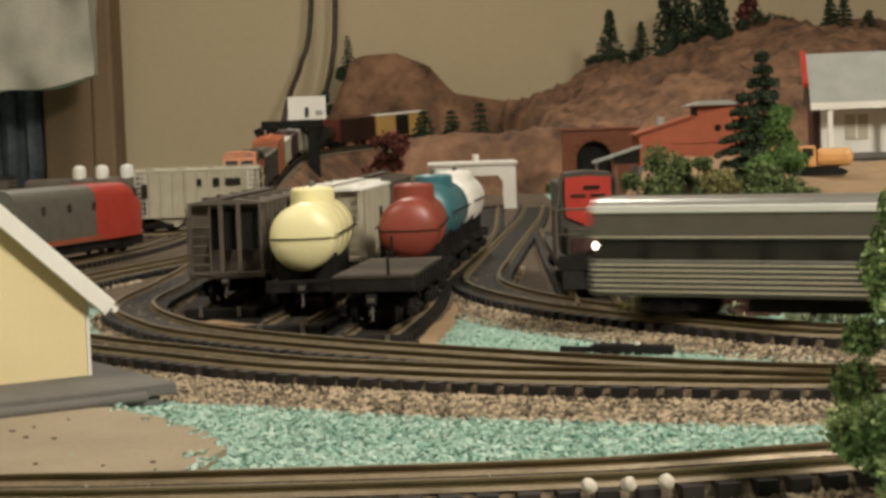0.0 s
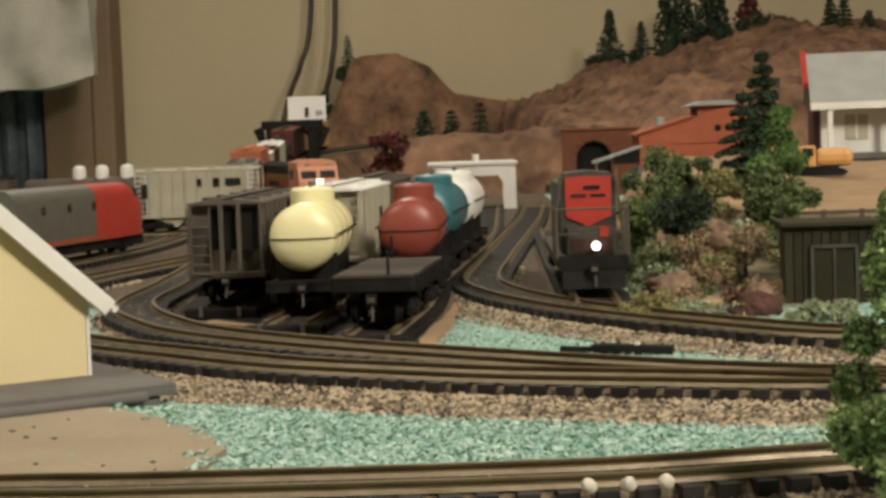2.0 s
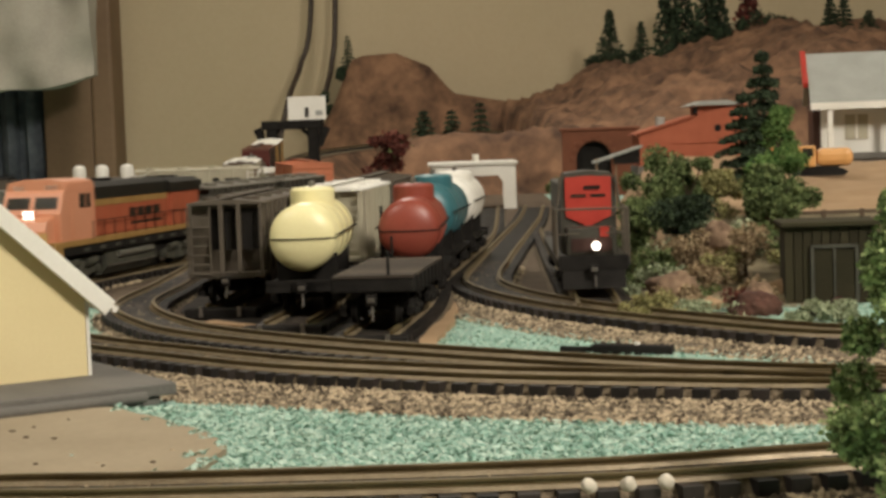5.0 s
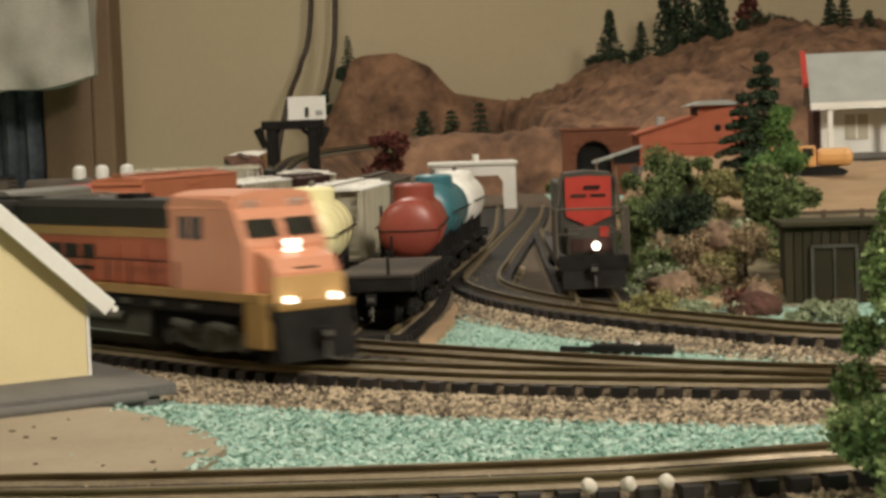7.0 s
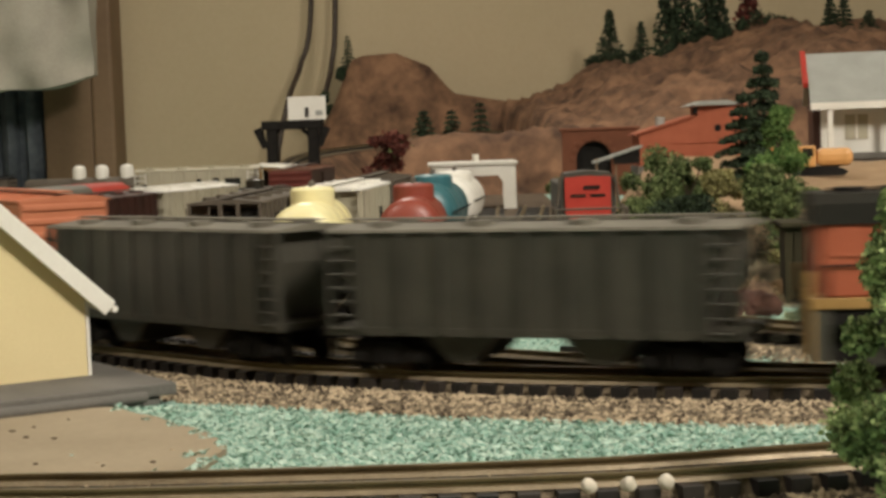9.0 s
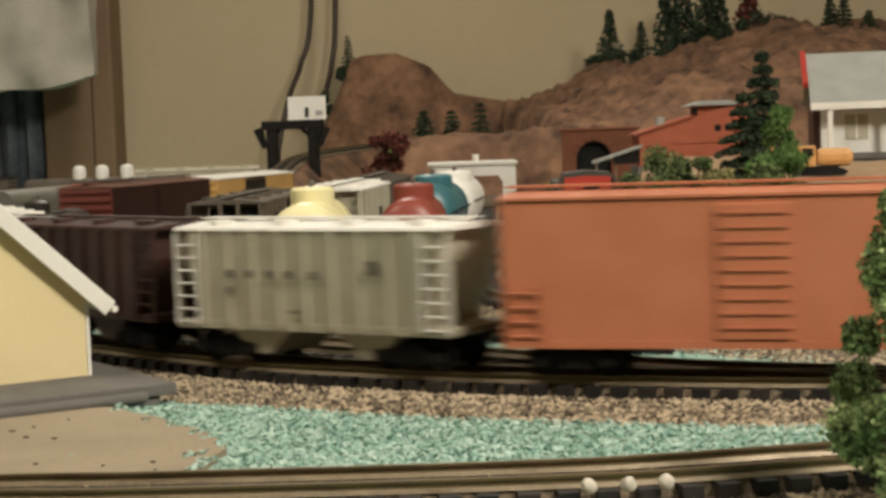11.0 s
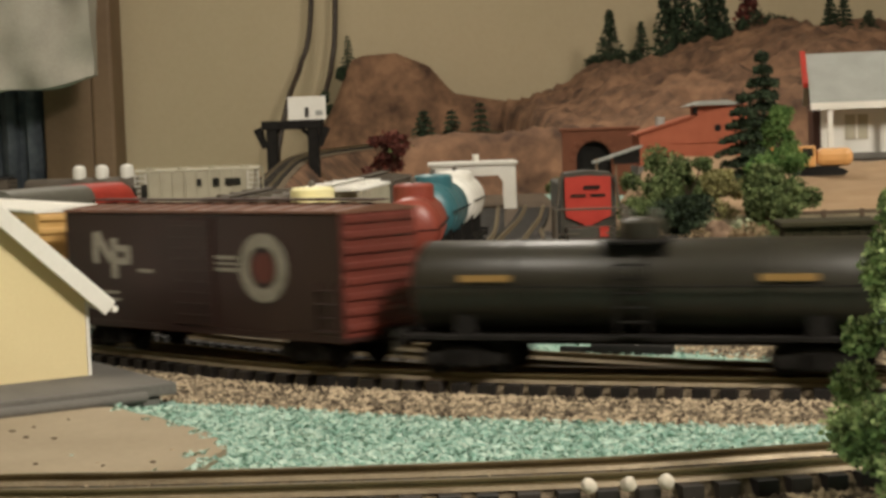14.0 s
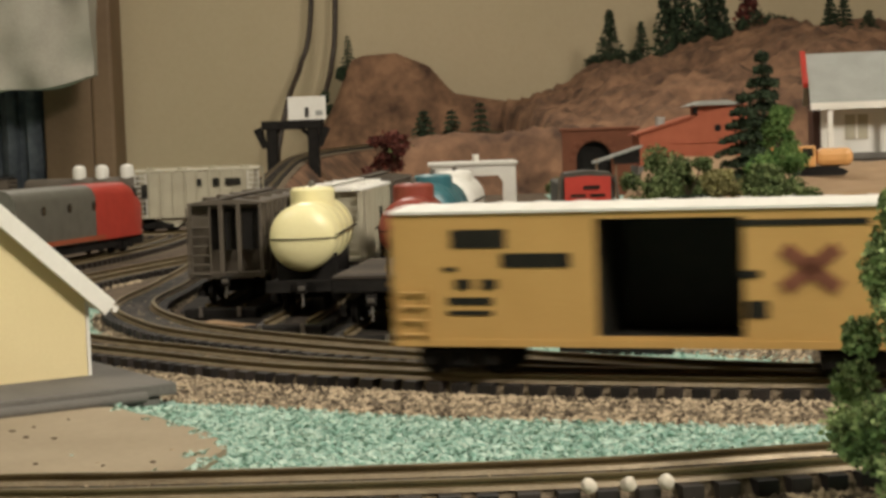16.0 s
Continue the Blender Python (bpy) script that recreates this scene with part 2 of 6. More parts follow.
FRONT = [(-0.8, 0.376), (-0.3, 0.3735), (-0.0965, 0.3705), (-0.0715, 0.3675), (0.030, 0.3655), (0.0815, 0.3735), (0.17, 0.386), (0.35, 0.392), (2.6, 0.392)]
SPUR = [(0.0645, 0.715), (0.0668, 0.767), (0.0745, 1.0419), (0.083, 1.30)]
YARD_1 = [(-0.0985, 0.770), (-0.0945, 0.80), (-0.0885, 0.91), (-0.079, 1.05)]
YARD_2 = [(-0.0640, 0.688), (-0.0585, 0.736), (-0.0545, 0.84), (-0.046, 0.95), (-0.036, 1.10), (-0.0119, 1.3637), (0.0052, 1.5988)]
YARD_3 = [(-0.0290, 0.639), (-0.0162, 0.751), (-0.0105, 0.86), (-0.0015, 0.95), (0.0125, 1.08), (0.0290, 1.2704), (0.0483, 1.7329)]
BACK_1 = [(-0.4231, 0.844), (-0.3103, 0.978), (-0.2518, 1.0868), (-0.2225, 1.2468), (-0.2153, 1.3904)]
BACK_2 = [(-0.60, 1.45), (-0.15, 1.45)]
BACK_3 = [(-0.62, 1.66), (-0.24, 1.66)]


def dense(points, n=24):
    c = np.array([(*p, RAIL_Z) if len(p) == 2 else p for p in points], float)
    p = np.vstack([2 * c[0] - c[1], c, 2 * c[-1] - c[-2]])
    out = []
    for i in range(1, len(p) - 2):
        p0, p1, p2, p3 = p[i - 1:i + 3]
        da, d, db = (np.linalg.norm(v[:2]) for v in (p1 - p0, p2 - p1, p3 - p2))
        m1, m2 = (p2 - p0) / (da + d) * d, (p3 - p1) / (d + db) * d
        for k in range(n):
            t = k / n
            out.append((2 * t**3 - 3 * t * t + 1) * p1 + (t**3 - 2 * t * t + t) * m1 + (-2 * t**3 + 3 * t * t) * p2 + (t**3 - t * t) * m2)
    out.append(p[-2])
    return np.array(out)


class Path:
    def __init__(self, points):
        self.p = dense(points)
        self.s = np.r_[0, np.cumsum(np.linalg.norm(np.diff(self.p[:, :2], axis=0), axis=1))]
        self.length = self.s[-1]

    def at(self, s):
        q = np.array([np.interp(s, self.s, self.p[:, k]) for k in range(3)])
        if s > self.length:
            d = self.p[-1] - self.p[-2]
            q = self.p[-1] + d / np.linalg.norm(d) * (s - self.length)
        if s < 0:
            d = self.p[0] - self.p[1]
            q = self.p[0] + d / np.linalg.norm(d) * (-s)
        return q

    def seat(self, s, half):
        """Pose of a car centred at s whose trucks stand half a wheelbase fore and aft; it faces growing s."""
        a, b = self.at(s + half), self.at(s - half)
        d = Vector(a - b)
        return Matrix.Translation((a + b) / 2) @ pose(0, 0, 0, 0, -math.degrees(math.atan2(d.z, math.hypot(d.x, d.y))), math.degrees(math.atan2(d.y, d.x)))


PATHS = {k: Path(v) for k, v in dict(main=MAIN, inner=INNER, right=RIGHT, front=FRONT, spur=SPUR, y1=YARD_1, y2=YARD_2, y3=YARD_3, b1=BACK_1, b2=BACK_2, b3=BACK_3).items()}


# ---------- room and table ----------
def room():
    def wall(name, b, m, label):
        return solid(name, b, m, label, "wall", kind="structure")
    wall("wall_north", box(-2.0, 3.0, 3.62, 3.72, -1.0, 1.4), M_WALL, "plain beige painted wall behind the layout")
    wall("wall_south", box(-2.0, 3.0, -1.6, -1.5, -1.0, 1.4), M_WALL, "plain beige painted wall")
    wall("wall_west", box(-2.1, -2.0, -1.6, 3.72, -1.0, 1.4), M_WALL, "plain beige painted side wall")
    wall("wall_east", box(3.0, 3.1, -1.6, 3.72, -1.0, 1.4), M_WALL, "plain beige painted side wall")
    solid("floor", box(-2.1, 3.1, -1.6, 3.72, -1.1, -1.0), M_FLOOR, "brown carpeted room floor", "floor", kind="structure")
    solid("ceiling", box(-2.1, 3.1, -1.6, 3.72, 1.4, 1.5), M_CEIL, "white room ceiling", "ceiling", kind="structure")
    # The last two fixtures are invented to go with the added lamps.
    for x, y in ((0.95, -0.45), (-0.85, 0.25), (-0.15, 2.2)):
        f = thing("unseen_ceiling_light", "unseen round frosted ceiling light", "lamp", m=pose(x, y, 1.4))
        part("base", cyl(bmesh.new(), (0, 0, -0.012), (0, 0, 0), 0.17, 32), M_PURE, f)
        part("rim", lathe(bmesh.new(), [(-0.035, 0.185), (-0.012, 0.185), (-0.012, 0.172), (-0.035, 0.172)], 32, "Z"), M_STEEL, f)
    # doorway furniture at the far end of the room
    d = thing("door_frame", "tall brown wooden door frame", "door frame", kind="structure")
    part("jamb", box(-0.800, -0.700, 3.50, 3.60, -1.0, 0.9, 0.004), M_BROWN, d)
    part("casing", box(-0.700, -0.655, 3.49, 3.61, -1.0, 0.9, 0.006), M_BROWN, d)
    c = bmesh.new()
    n = 60
    pts = [(-1.28 + 0.485 * k / n, 3.52 + 0.018 * math.sin(k * 1.1) + 0.006 * math.sin(k * 2.7)) for k in range(n + 1)]
    prism(c, pts + [(x, y + 0.006) for x, y in reversed(pts)], "Z", -0.98, 0.7)
    solid("curtain", c, M_NAVY, "dark blue-grey hanging curtain", "curtain", smooth=True)
    # white cloth bundle hanging before the curtain
    c = bmesh.new()
    nx, nz = 26, 16
    for side, y in ((0, 3.28), (1, 3.34)):
        grid = [[c.verts.new((-0.995 + 0.342 * i / nx, y + (0.016 * noise.noise((i * 0.22, j * 0.3, side * 9)) + 0.010 * math.sin(i * 0.55 + j * 0.3)) * (1 - 2 * side),
                              0.186 - 0.006 * math.sin(i * 0.4) + 0.30 * j / nz + 0.028 * (i / nx) * (1 - j / nz) - 0.018 * (1 - i / nx) * (1 - j / nz))) for j in range(nz + 1)] for i in range(nx + 1)]
        for i in range(nx):
            for j in range(nz):
                c.faces.new((grid[i][j], grid[i + 1][j], grid[i + 1][j + 1], grid[i][j + 1]))
        if side == 0:
            front = grid
        else:
            for i in range(nx):
                c.faces.new((front[i][0], grid[i][0], grid[i + 1][0], front[i + 1][0]))
                c.faces.new((front[i][nz], front[i + 1][nz], grid[i + 1][nz], grid[i][nz]))
            for j in range(nz):
                c.faces.new((front[nx][j], grid[nx][j], grid[nx][j + 1], front[nx][j + 1]))
    solid("hanging_cloth", c, M_CLOTH, "off-white folded cloth hung by the doorway", "cloth", smooth=True)
    rod = cyl(bmesh.new(), (-1.3, 3.31, 0.50), (-0.66, 3.31, 0.50), 0.008, 12)
    bx(rod, -0.70, -0.685, 3.31, 3.50, 0.492, 0.508)
    solid("cloth_rod", rod, M_BROWN, "wooden rod holding the cloth", "rod")
    # table
    t = thing("layout_table", "large flat layout table", "table", kind="structure")
    part("tabletop", box(-1.25, 2.7, -0.35, 3.60, -0.04, -0.004), M_BROWN, t)
    for x in (-1.15, 2.6):
        for y in (-0.25, 3.5):
            part("leg", box(x - 0.03, x + 0.03, y - 0.03, y + 0.03, -1.0, -0.04), M_BROWN, t)


def cable(points, r, label):
    verts, faces = [], []
    p = dense(points, 10)
    for i, a in enumerate(p):
        d = Vector(p[min(i + 1, len(p) - 1)] - p[max(i - 1, 0)]).normalized()
        u = d.cross(Vector((0, 1, 0))).normalized()
        w = d.cross(u)
        for k in range(8):
            verts.append(tuple(Vector(a) + (u * math.cos(k * math.pi / 4) + w * math.sin(k * math.pi / 4)) * r))
            if i:
                j = (k + 1) % 8
                faces.append(((i - 1) * 8 + k, (i - 1) * 8 + j, i * 8 + j, i * 8 + k))
    me = raw("power_cable", verts, faces, M_CABLE)
    me.polygons.foreach_set("use_smooth", [True] * len(faces))
    tagged(new("power_cable", me), label, "cable", "cables on the wall")


room()
cable([(-0.2480, 3.56, 0.60), (-0.2540, 3.55, 0.345), (-0.2760, 3.53, 0.24), (-0.2985, 3.46, 0.165), (-0.32, 3.42, 0.06), (-0.322, 3.41, 0.002)], 0.0055, "thick black cable hanging down the wall")
cable([(-0.2000, 3.56, 0.60), (-0.2040, 3.55, 0.345), (-0.2130, 3.53, 0.24), (-0.2275, 3.48, 0.165), (-0.245, 3.46, 0.06), (-0.247, 3.45, 0.002)], 0.0055, "thick black cable hanging down the wall")


# ---------- ground and hills ----------
def step(t):
    t = min(1.0, max(0.0, t))
    return t * t * (3 - 2 * t)


RIDGE_X = (-0.29, -0.237, -0.207, -0.190, -0.172, -0.147, -0.081, -0.014, 0.031, 0.153, 0.233, 0.299, 0.411, 0.533, 0.633, 0.703, 0.883, 1.3)
RIDGE_Z = (0.01, 0.10, 0.155, 0.195, 0.238, 0.247, 0.250, 0.221, 0.166, 0.143, 0.149, 0.197, 0.213, 0.237, 0.273, 0.267, 0.255, 0.25)
MAIN_HIGH = [p for p in PATHS["main"].p if p[2] > 0.0095]


def height(x, y):
    ridge = float(np.interp(x, RIDGE_X, RIDGE_Z))
    y0 = 3.365 - 1.225 * step((x - 0.12) / 0.06)
    rough = noise.noise((x * 9, y * 9, 0)) + 0.5 * noise.noise((x * 22, y * 22, 3)) + 0.3 * noise.noise((x * 50, y * 50, 7))
    h = step((y - y0) / 0.07) * 0.5 * ridge + max(0.0, 0.5 * ridge) * step((y - y0 - 0.03) / (3.46 - y0 - 0.03))
    crag = abs(noise.noise((x * 15, y * 15 + h * 14, 11))) + 0.6 * abs(noise.noise((x * 34, y * 34 + h * 30, 5)))
    h += (0.022 * rough + 0.042 * (0.35 - crag)) * step((h - 0.02) / 0.08) * step((3.46 - y) / 0.06)
    ledge = 0.079 * step((x + 0.075) / 0.03) * step((0.19 - x) / 0.03) * step((y - 2.22) / 0.05) * step((2.50 - y) / 0.05)
    h = max(h, ledge + (0.010 * rough + 0.022 * (0.3 - crag)) * step(ledge / 0.05) * step((2.36 - y) / 0.08) + 0.003 * rough * step(ledge / 0.05))
    x0 = 0.090 + 0.034 * (y - 0.75) + max(0.0, y - 1.30) * 0.13
    shelf = float(np.interp(y, (0.74, 0.80, 0.95, 1.05, 1.2, 1.4, 2.2), (0.0, 0.010, 0.026, 0.037, 0.044, 0.0530, 0.055)))
    shelf *= step((x - x0) / 0.05) * step((2.6 - y) / 0.2)
    h = max(h, shelf + 0.004 * rough * step(shelf / 0.03))
    if x < 0.2 and y > 1.4:
        for p in MAIN_HIGH[::3]:
            d = math.hypot(x - p[0], y - p[1])
            if d < 0.14:
                h = max(h, p[2] - 0.0075 - max(0.0, d - 0.024) * 1.1 + 0.003 * rough * step((d - 0.03) / 0.03)) if d > 0.028 or h < p[2] - 0.0075 else min(h, p[2] - 0.0075)
    return h


def ground():
    solid("ground", box(-1.25, 2.7, -0.35, 3.60, -0.004, 0.0), M_TURF, "flat layout base covered in mint green turf", "ground", kind="structure")
    nx, ny, d = 110, 230, 0.0125
    xs = [-0.40 + 0.0128 * i for i in range(nx)]
    ys = [0.72 + d * j for j in range(ny)]
    verts = [(x, y, height(x, y) - 0.0008) for x in xs for y in ys]
    faces, slots = [], []
    for i in range(nx - 1):
        for j in range(ny - 1):
            q = (i * ny + j, (i + 1) * ny + j, (i + 1) * ny + j + 1, i * ny + j + 1)
            if max(verts[k][2] for k in q) > 0.0:
                faces.append(q)
                x, y = xs[i], ys[j]
                slots.append((1 if y > 0.98 else 2) if x > 0.08 and y < 1.75 else 0)
    me = raw("hillside", verts, faces, M_ROCK)
    me.materials.append(M_TAN)
    me.materials.append(M_SLOPE)
    me.polygons.foreach_set("material_index", slots)
    me.polygons.foreach_set("use_smooth", [True] * len(faces))
    tagged(new("hillside", me), "brown plaster mountain with ledges and slopes", "hillside", kind="structure")
    # bare yard floor with a wavy edge
    def sheet(name, outline, z, m, label, category):
        pts = []
        for k, (a, b) in enumerate(zip(outline, outline[1:] + outline[:1])):
            for t in range(10):
                x, y = a[0] + (b[0] - a[0]) * t / 10, a[1] + (b[1] - a[1]) * t / 10
                w = (0.005 if name == "yard_ground" else 0.002) * noise.noise((x * 60, y * 60, 0.5))
                pts.append((x + w, y + w))
        solid(name, prism(bmesh.new(), pts, "Z", 0.0, z), m, label, category, kind="structure")
    sheet("yard_ground", [(-0.0214, 0.6143), (-0.0033, 0.6497), (0.0048, 0.7687), (0.026, 0.79), (0.058, 0.715), (0.092, 0.690), (0.1013, 0.7843), (0.14, 2.6), (-0.9, 2.6), (-0.9, 1.05),
                          (-0.29, 0.93), (-0.190, 0.90), (-0.150, 0.86), (-0.146, 0.80), (-0.117, 0.715), (-0.0725, 0.6640)], 0.0016, M_DIRT, "bare brown yard ground between the tracks", "ground")
    sheet("sand_strip", [(-0.0135, 0.612), (-0.004, 0.638), (0.002, 0.70), (0.0055, 0.77), (0.004, 0.80), (0.0015, 0.76), (-0.005, 0.70), (-0.0105, 0.65)], 0.0026, M_TAN, "bare sandy strip beside the yard track", "ground")
    # Near-black sheet over the yard ground below the parked cars.
    sheet("dark_yard_sheet", [(-0.124, 0.80), (-0.098, 0.745), (-0.070, 0.702), (-0.040, 0.655), (-0.022, 0.630), (-0.010, 0.650), (-0.003, 0.76), (0.003, 0.95), (-0.03, 1.05), (-0.12, 1.05), (-0.128, 0.90)], 0.0022, M_YARD, "near-black ground sheet under the sidings", "ground")
    sheet("sand_patch", [(-0.1035, 0.7420), (-0.0800, 0.7120), (-0.0760, 0.7170), (-0.0990, 0.7500)], 0.0030, M_TAN, "small bare sandy patch at the siding end", "ground")
    sheet("card_road", [(-0.30, 0.388), (-0.11, 0.390), (-0.0674, 0.4000), (-0.0595, 0.4197), (-0.0575, 0.4426), (-0.0690, 0.4667), (-0.0880, 0.495), (-0.1019, 0.5115), (-0.30, 0.52)], 0.0022, M_PAD, "flat tan road patch in front of the house", "road")



ground()


# ---------- scattered stones and turf ----------
OCTA = np.array([(1, 0, 0), (-1, 0, 0), (0, 1, 0), (0, -1, 0), (0, 0, 1), (0, 0, -1)], float)
OCTA_F = [(0, 2, 4), (2, 1, 4), (1, 3, 4), (3, 0, 4), (2, 0, 5), (1, 2, 5), (3, 1, 5), (0, 3, 5)]


def scatter(name, pts, sizes, flat, material, label, parent=None, blades=False):
    rng = np.random.default_rng(len(pts))
    verts, faces = [], []
    for p, s in zip(pts, sizes):
        n = len(verts)
        a = rng.uniform(0, 6.283)
        if blades:
            t = rng.uniform(-0.9, 0.9)
            dx, dy = math.cos(a) * s, math.sin(a) * s
            w = s * 0.22
            verts += [(p[0] - dx, p[1] - dy, p[2]), (p[0] + dx, p[1] + dy, p[2] + s * t), (p[0] + dy * 0.25, p[1] - dx * 0.25, p[2] + w + abs(t) * s * 0.5), (p[0] - dy * 0.25, p[1] + dx * 0.25, p[2] + 0.1 * w)]
            faces += [(n, n + 1, n + 2), (n, n + 3, n + 1), (n, n + 2, n + 3), (n + 1, n + 3, n + 2)]
        else:
            c, sn = math.cos(a), math.sin(a)
            v = OCTA * rng.uniform(0.6, 1.2, (6, 3)) * s
            v[:, 2] *= flat
            verts += [(p[0] + c * q[0] - sn * q[1], p[1] + sn * q[0] + c * q[1], p[2] + q[2]) for q in v]
            faces += [tuple(n + k for k in f) for f in OCTA_F]
    ob = new(name, raw(name, verts, faces, material))
    if parent:
        ob.parent = parent
        ob["kind"] = "stuff"
        return ob
    return tagged(ob, label, name.replace("_", " "), kind="stuff")


# ---------- tracks ----------
def sweep(path, s0, s1, outline, every=0.006):
    """A mesh of a cross-section (sideways, up) drawn along a path."""
    n = max(2, int((s1 - s0) / every))
    verts, faces, k = [], [], len(outline)
    for i in range(n + 1):
        s = s0 + (s1 - s0) * i / n
        p, d = path.at(s), path.at(min(s + 0.004, path.length)) - path.at(max(s - 0.004, 0))
        d = d[:2] / np.linalg.norm(d[:2])
        for u, w in outline:
            verts.append((p[0] - d[1] * u, p[1] + d[0] * u, p[2] + w))
        if i:
            for j in range(k):
                a, b = (i - 1) * k + j, (i - 1) * k + (j + 1) % k
                faces.append((a, b, b + k, a + k))
    faces += [tuple(range(k)), tuple(range(n * k, n * k + k))[::-1]]
    return verts, faces


TIE = mesh_of("tie", box(-0.0023, 0.0023, -0.0150, 0.0150, -0.0062, -0.0026), M_TIE)
RNG = np.random.default_rng(5)


def track(key, label, bed=True, near=None, s0=0.0, s1=None, stones=0, shoulder=0.0075, ties=True, bank=0.0, bank_y=0.66):
    path = PATHS[key]
    s1 = path.length if s1 is None else s1
    t = thing("railway_track", label, "track", "model railway tracks", "structure")
    for side in (-1, 1):
        c = side * 0.0087
        prof = [(c - 0.0007, -0.0021), (c - 0.00035, -0.0018), (c - 0.00035, -0.0009), (c - 0.0008, -0.0006), (c - 0.0008, 0.0),
                (c + 0.0008, 0.0), (c + 0.0008, -0.0006), (c + 0.00035, -0.0009), (c + 0.00035, -0.0018), (c + 0.0007, -0.0021)]
        r = new("rail", raw("rail", *sweep(path, s0, s1, prof), M_RAIL))
        r.parent = t
        foot = [(c - 0.0018, -0.0026), (c - 0.0013, -0.0017), (c + 0.0013, -0.0017), (c + 0.0017, -0.0026)]
        f = new("rail_foot", raw("rail_foot", *sweep(path, s0, s1, foot), M_FOOT))
        f.parent = r
        f["label"] = "nickel rail foot with its highlight in the colour"
    if bed:
        w = 0.0165
        prof = [(-w - shoulder, -0.0085), (-w, -0.0060), (-0.0118, -0.0058), (-0.0098, -0.0029), (0.0098, -0.0029), (0.0118, -0.0058), (w, -0.0060), (w + shoulder, -0.0085)]
        b = new("roadbed", raw("roadbed", *sweep(path, s0, s1, prof), M_BALLAST))
        b.parent = t
    if bank:
        a = float(path.s[int(np.argmax((path.p[:, 1] < bank_y) & (path.p[:, 0] > -0.2)))])
        prof = [(-w - bank, -0.0086), (-w - bank * 0.5, -0.0069), (-w + 0.0004, -0.0059), (-w + 0.0004, -0.0086)]
        b = new("ballast_bank", raw("ballast_bank", *sweep(path, a, min(s1, a + 0.75), prof), M_BALLAST))
        b.parent = t
        b["label"] = "broad bank of loose tan ballast"
    single, verts, faces = 0, [], []
    s = s0 + 0.004
    while ties and s < s1:
        p = path.at(s)
        m = path.seat(s, 0.004)
        m = m @ pose(0, 0, 0, 0, 0, RNG.uniform(-1.5, 1.5))
        if near and near(p) and single < 290:
            piece("tie", TIE, t, m)
            single += 1
        else:
            n = len(verts)
            verts += [tuple(m @ v.co) for v in TIE.vertices]
            faces += [tuple(n + i for i in f.vertices) for f in TIE.polygons]
        s += 0.0080
    if verts:
        o = new("far_ties", raw("far_ties", verts, faces, M_TIE))
        o.parent = t
        o["kind"] = "stuff"
    if stones and bed:
        pts = []
        while len(pts) < stones:
            s = RNG.uniform(s0, s1)
            p = path.at(s)
            if not near(p):
                continue
            u = RNG.uniform(-1, 1) * (0.0165 + shoulder * 1.15)
            if bank and p[1] < bank_y and RNG.random() < 0.62:
                u = -RNG.uniform(0.0155, 0.0165 + bank)
            if 0.0062 < abs(u) < 0.0150 or (abs(u) < 0.0062 and RNG.random() < 0.6):
                continue
            d = path.at(s + 0.003) - path.at(s - 0.003)
            d = d[:2] / np.linalg.norm(d[:2])
            z = p[2] - (0.0060 if abs(u) > 0.0102 else 0.0034) - max(0.0, abs(u) - 0.0165) / (bank if bank and u < 0 and p[1] < bank_y else shoulder) * 0.0026
            pts.append((p[0] - d[1] * u, p[1] + d[0] * u, max(z, 0.0)))
        scatter("ballast", pts, RNG.uniform(0.0006, 0.0017, len(pts)), 0.7, M_STONE, "", t)
    return t


def in_view(p):
    return abs(p[0]) < 0.02 + 0.27 * p[1] and p[1] < 1.0


track("main", "main line track on stone ballast with black ties", near=in_view, stones=17000, shoulder=0.0060, bank=0.030)
track("inner", "curved turnout track joining the main line", near=in_view, stones=3500, shoulder=0.0045)
track("right", "curved inner loop track on tan ballast", near=in_view, stones=6500, bank=0.021, bank_y=0.80)
track("front", "nearest loop track with brass-coloured rails", near=in_view, stones=3500, s0=0.3)
for key in ("spur", "y1", "y2", "y3", "b1", "b2", "b3"):
    track(key, "yard siding track laid in dirt" if key[0] == "y" else "dark storage track on the layout", near=in_view, shoulder=0.004)


def track_ends():
    """Cut rail ends and a heavy black end tie where each siding stops."""
    for key in ("y1", "y2", "y3"):
        e = thing("track_end", "black siding end tie with bright cut rail ends", "track end", "siding ends", m=PATHS[key].seat(0.0, 0.004))
        part("end_tie", box(-0.0100, -0.0012, -0.0165, 0.0165, -0.0058, -0.0014, 0.0006), M_BLACK, e)
        for u in (-0.0087, 0.0087):
            part("rail_tip", box(-0.0108, -0.0100, u - 0.0008, u + 0.0008, -0.0050, -0.0004), M_STEEL, e, "bright cut rail tip")


track_ends()


def clear_of_tracks(x, y, gap):
    for key in ("main", "inner", "right", "front"):
        p = PATHS[key].p
        if np.min(np.hypot(p[:, 0] - x, p[:, 1] - y)) < (gap + 0.020 if key == "main" and y < 0.535 and x > -0.1 else gap):
            return False
    return True


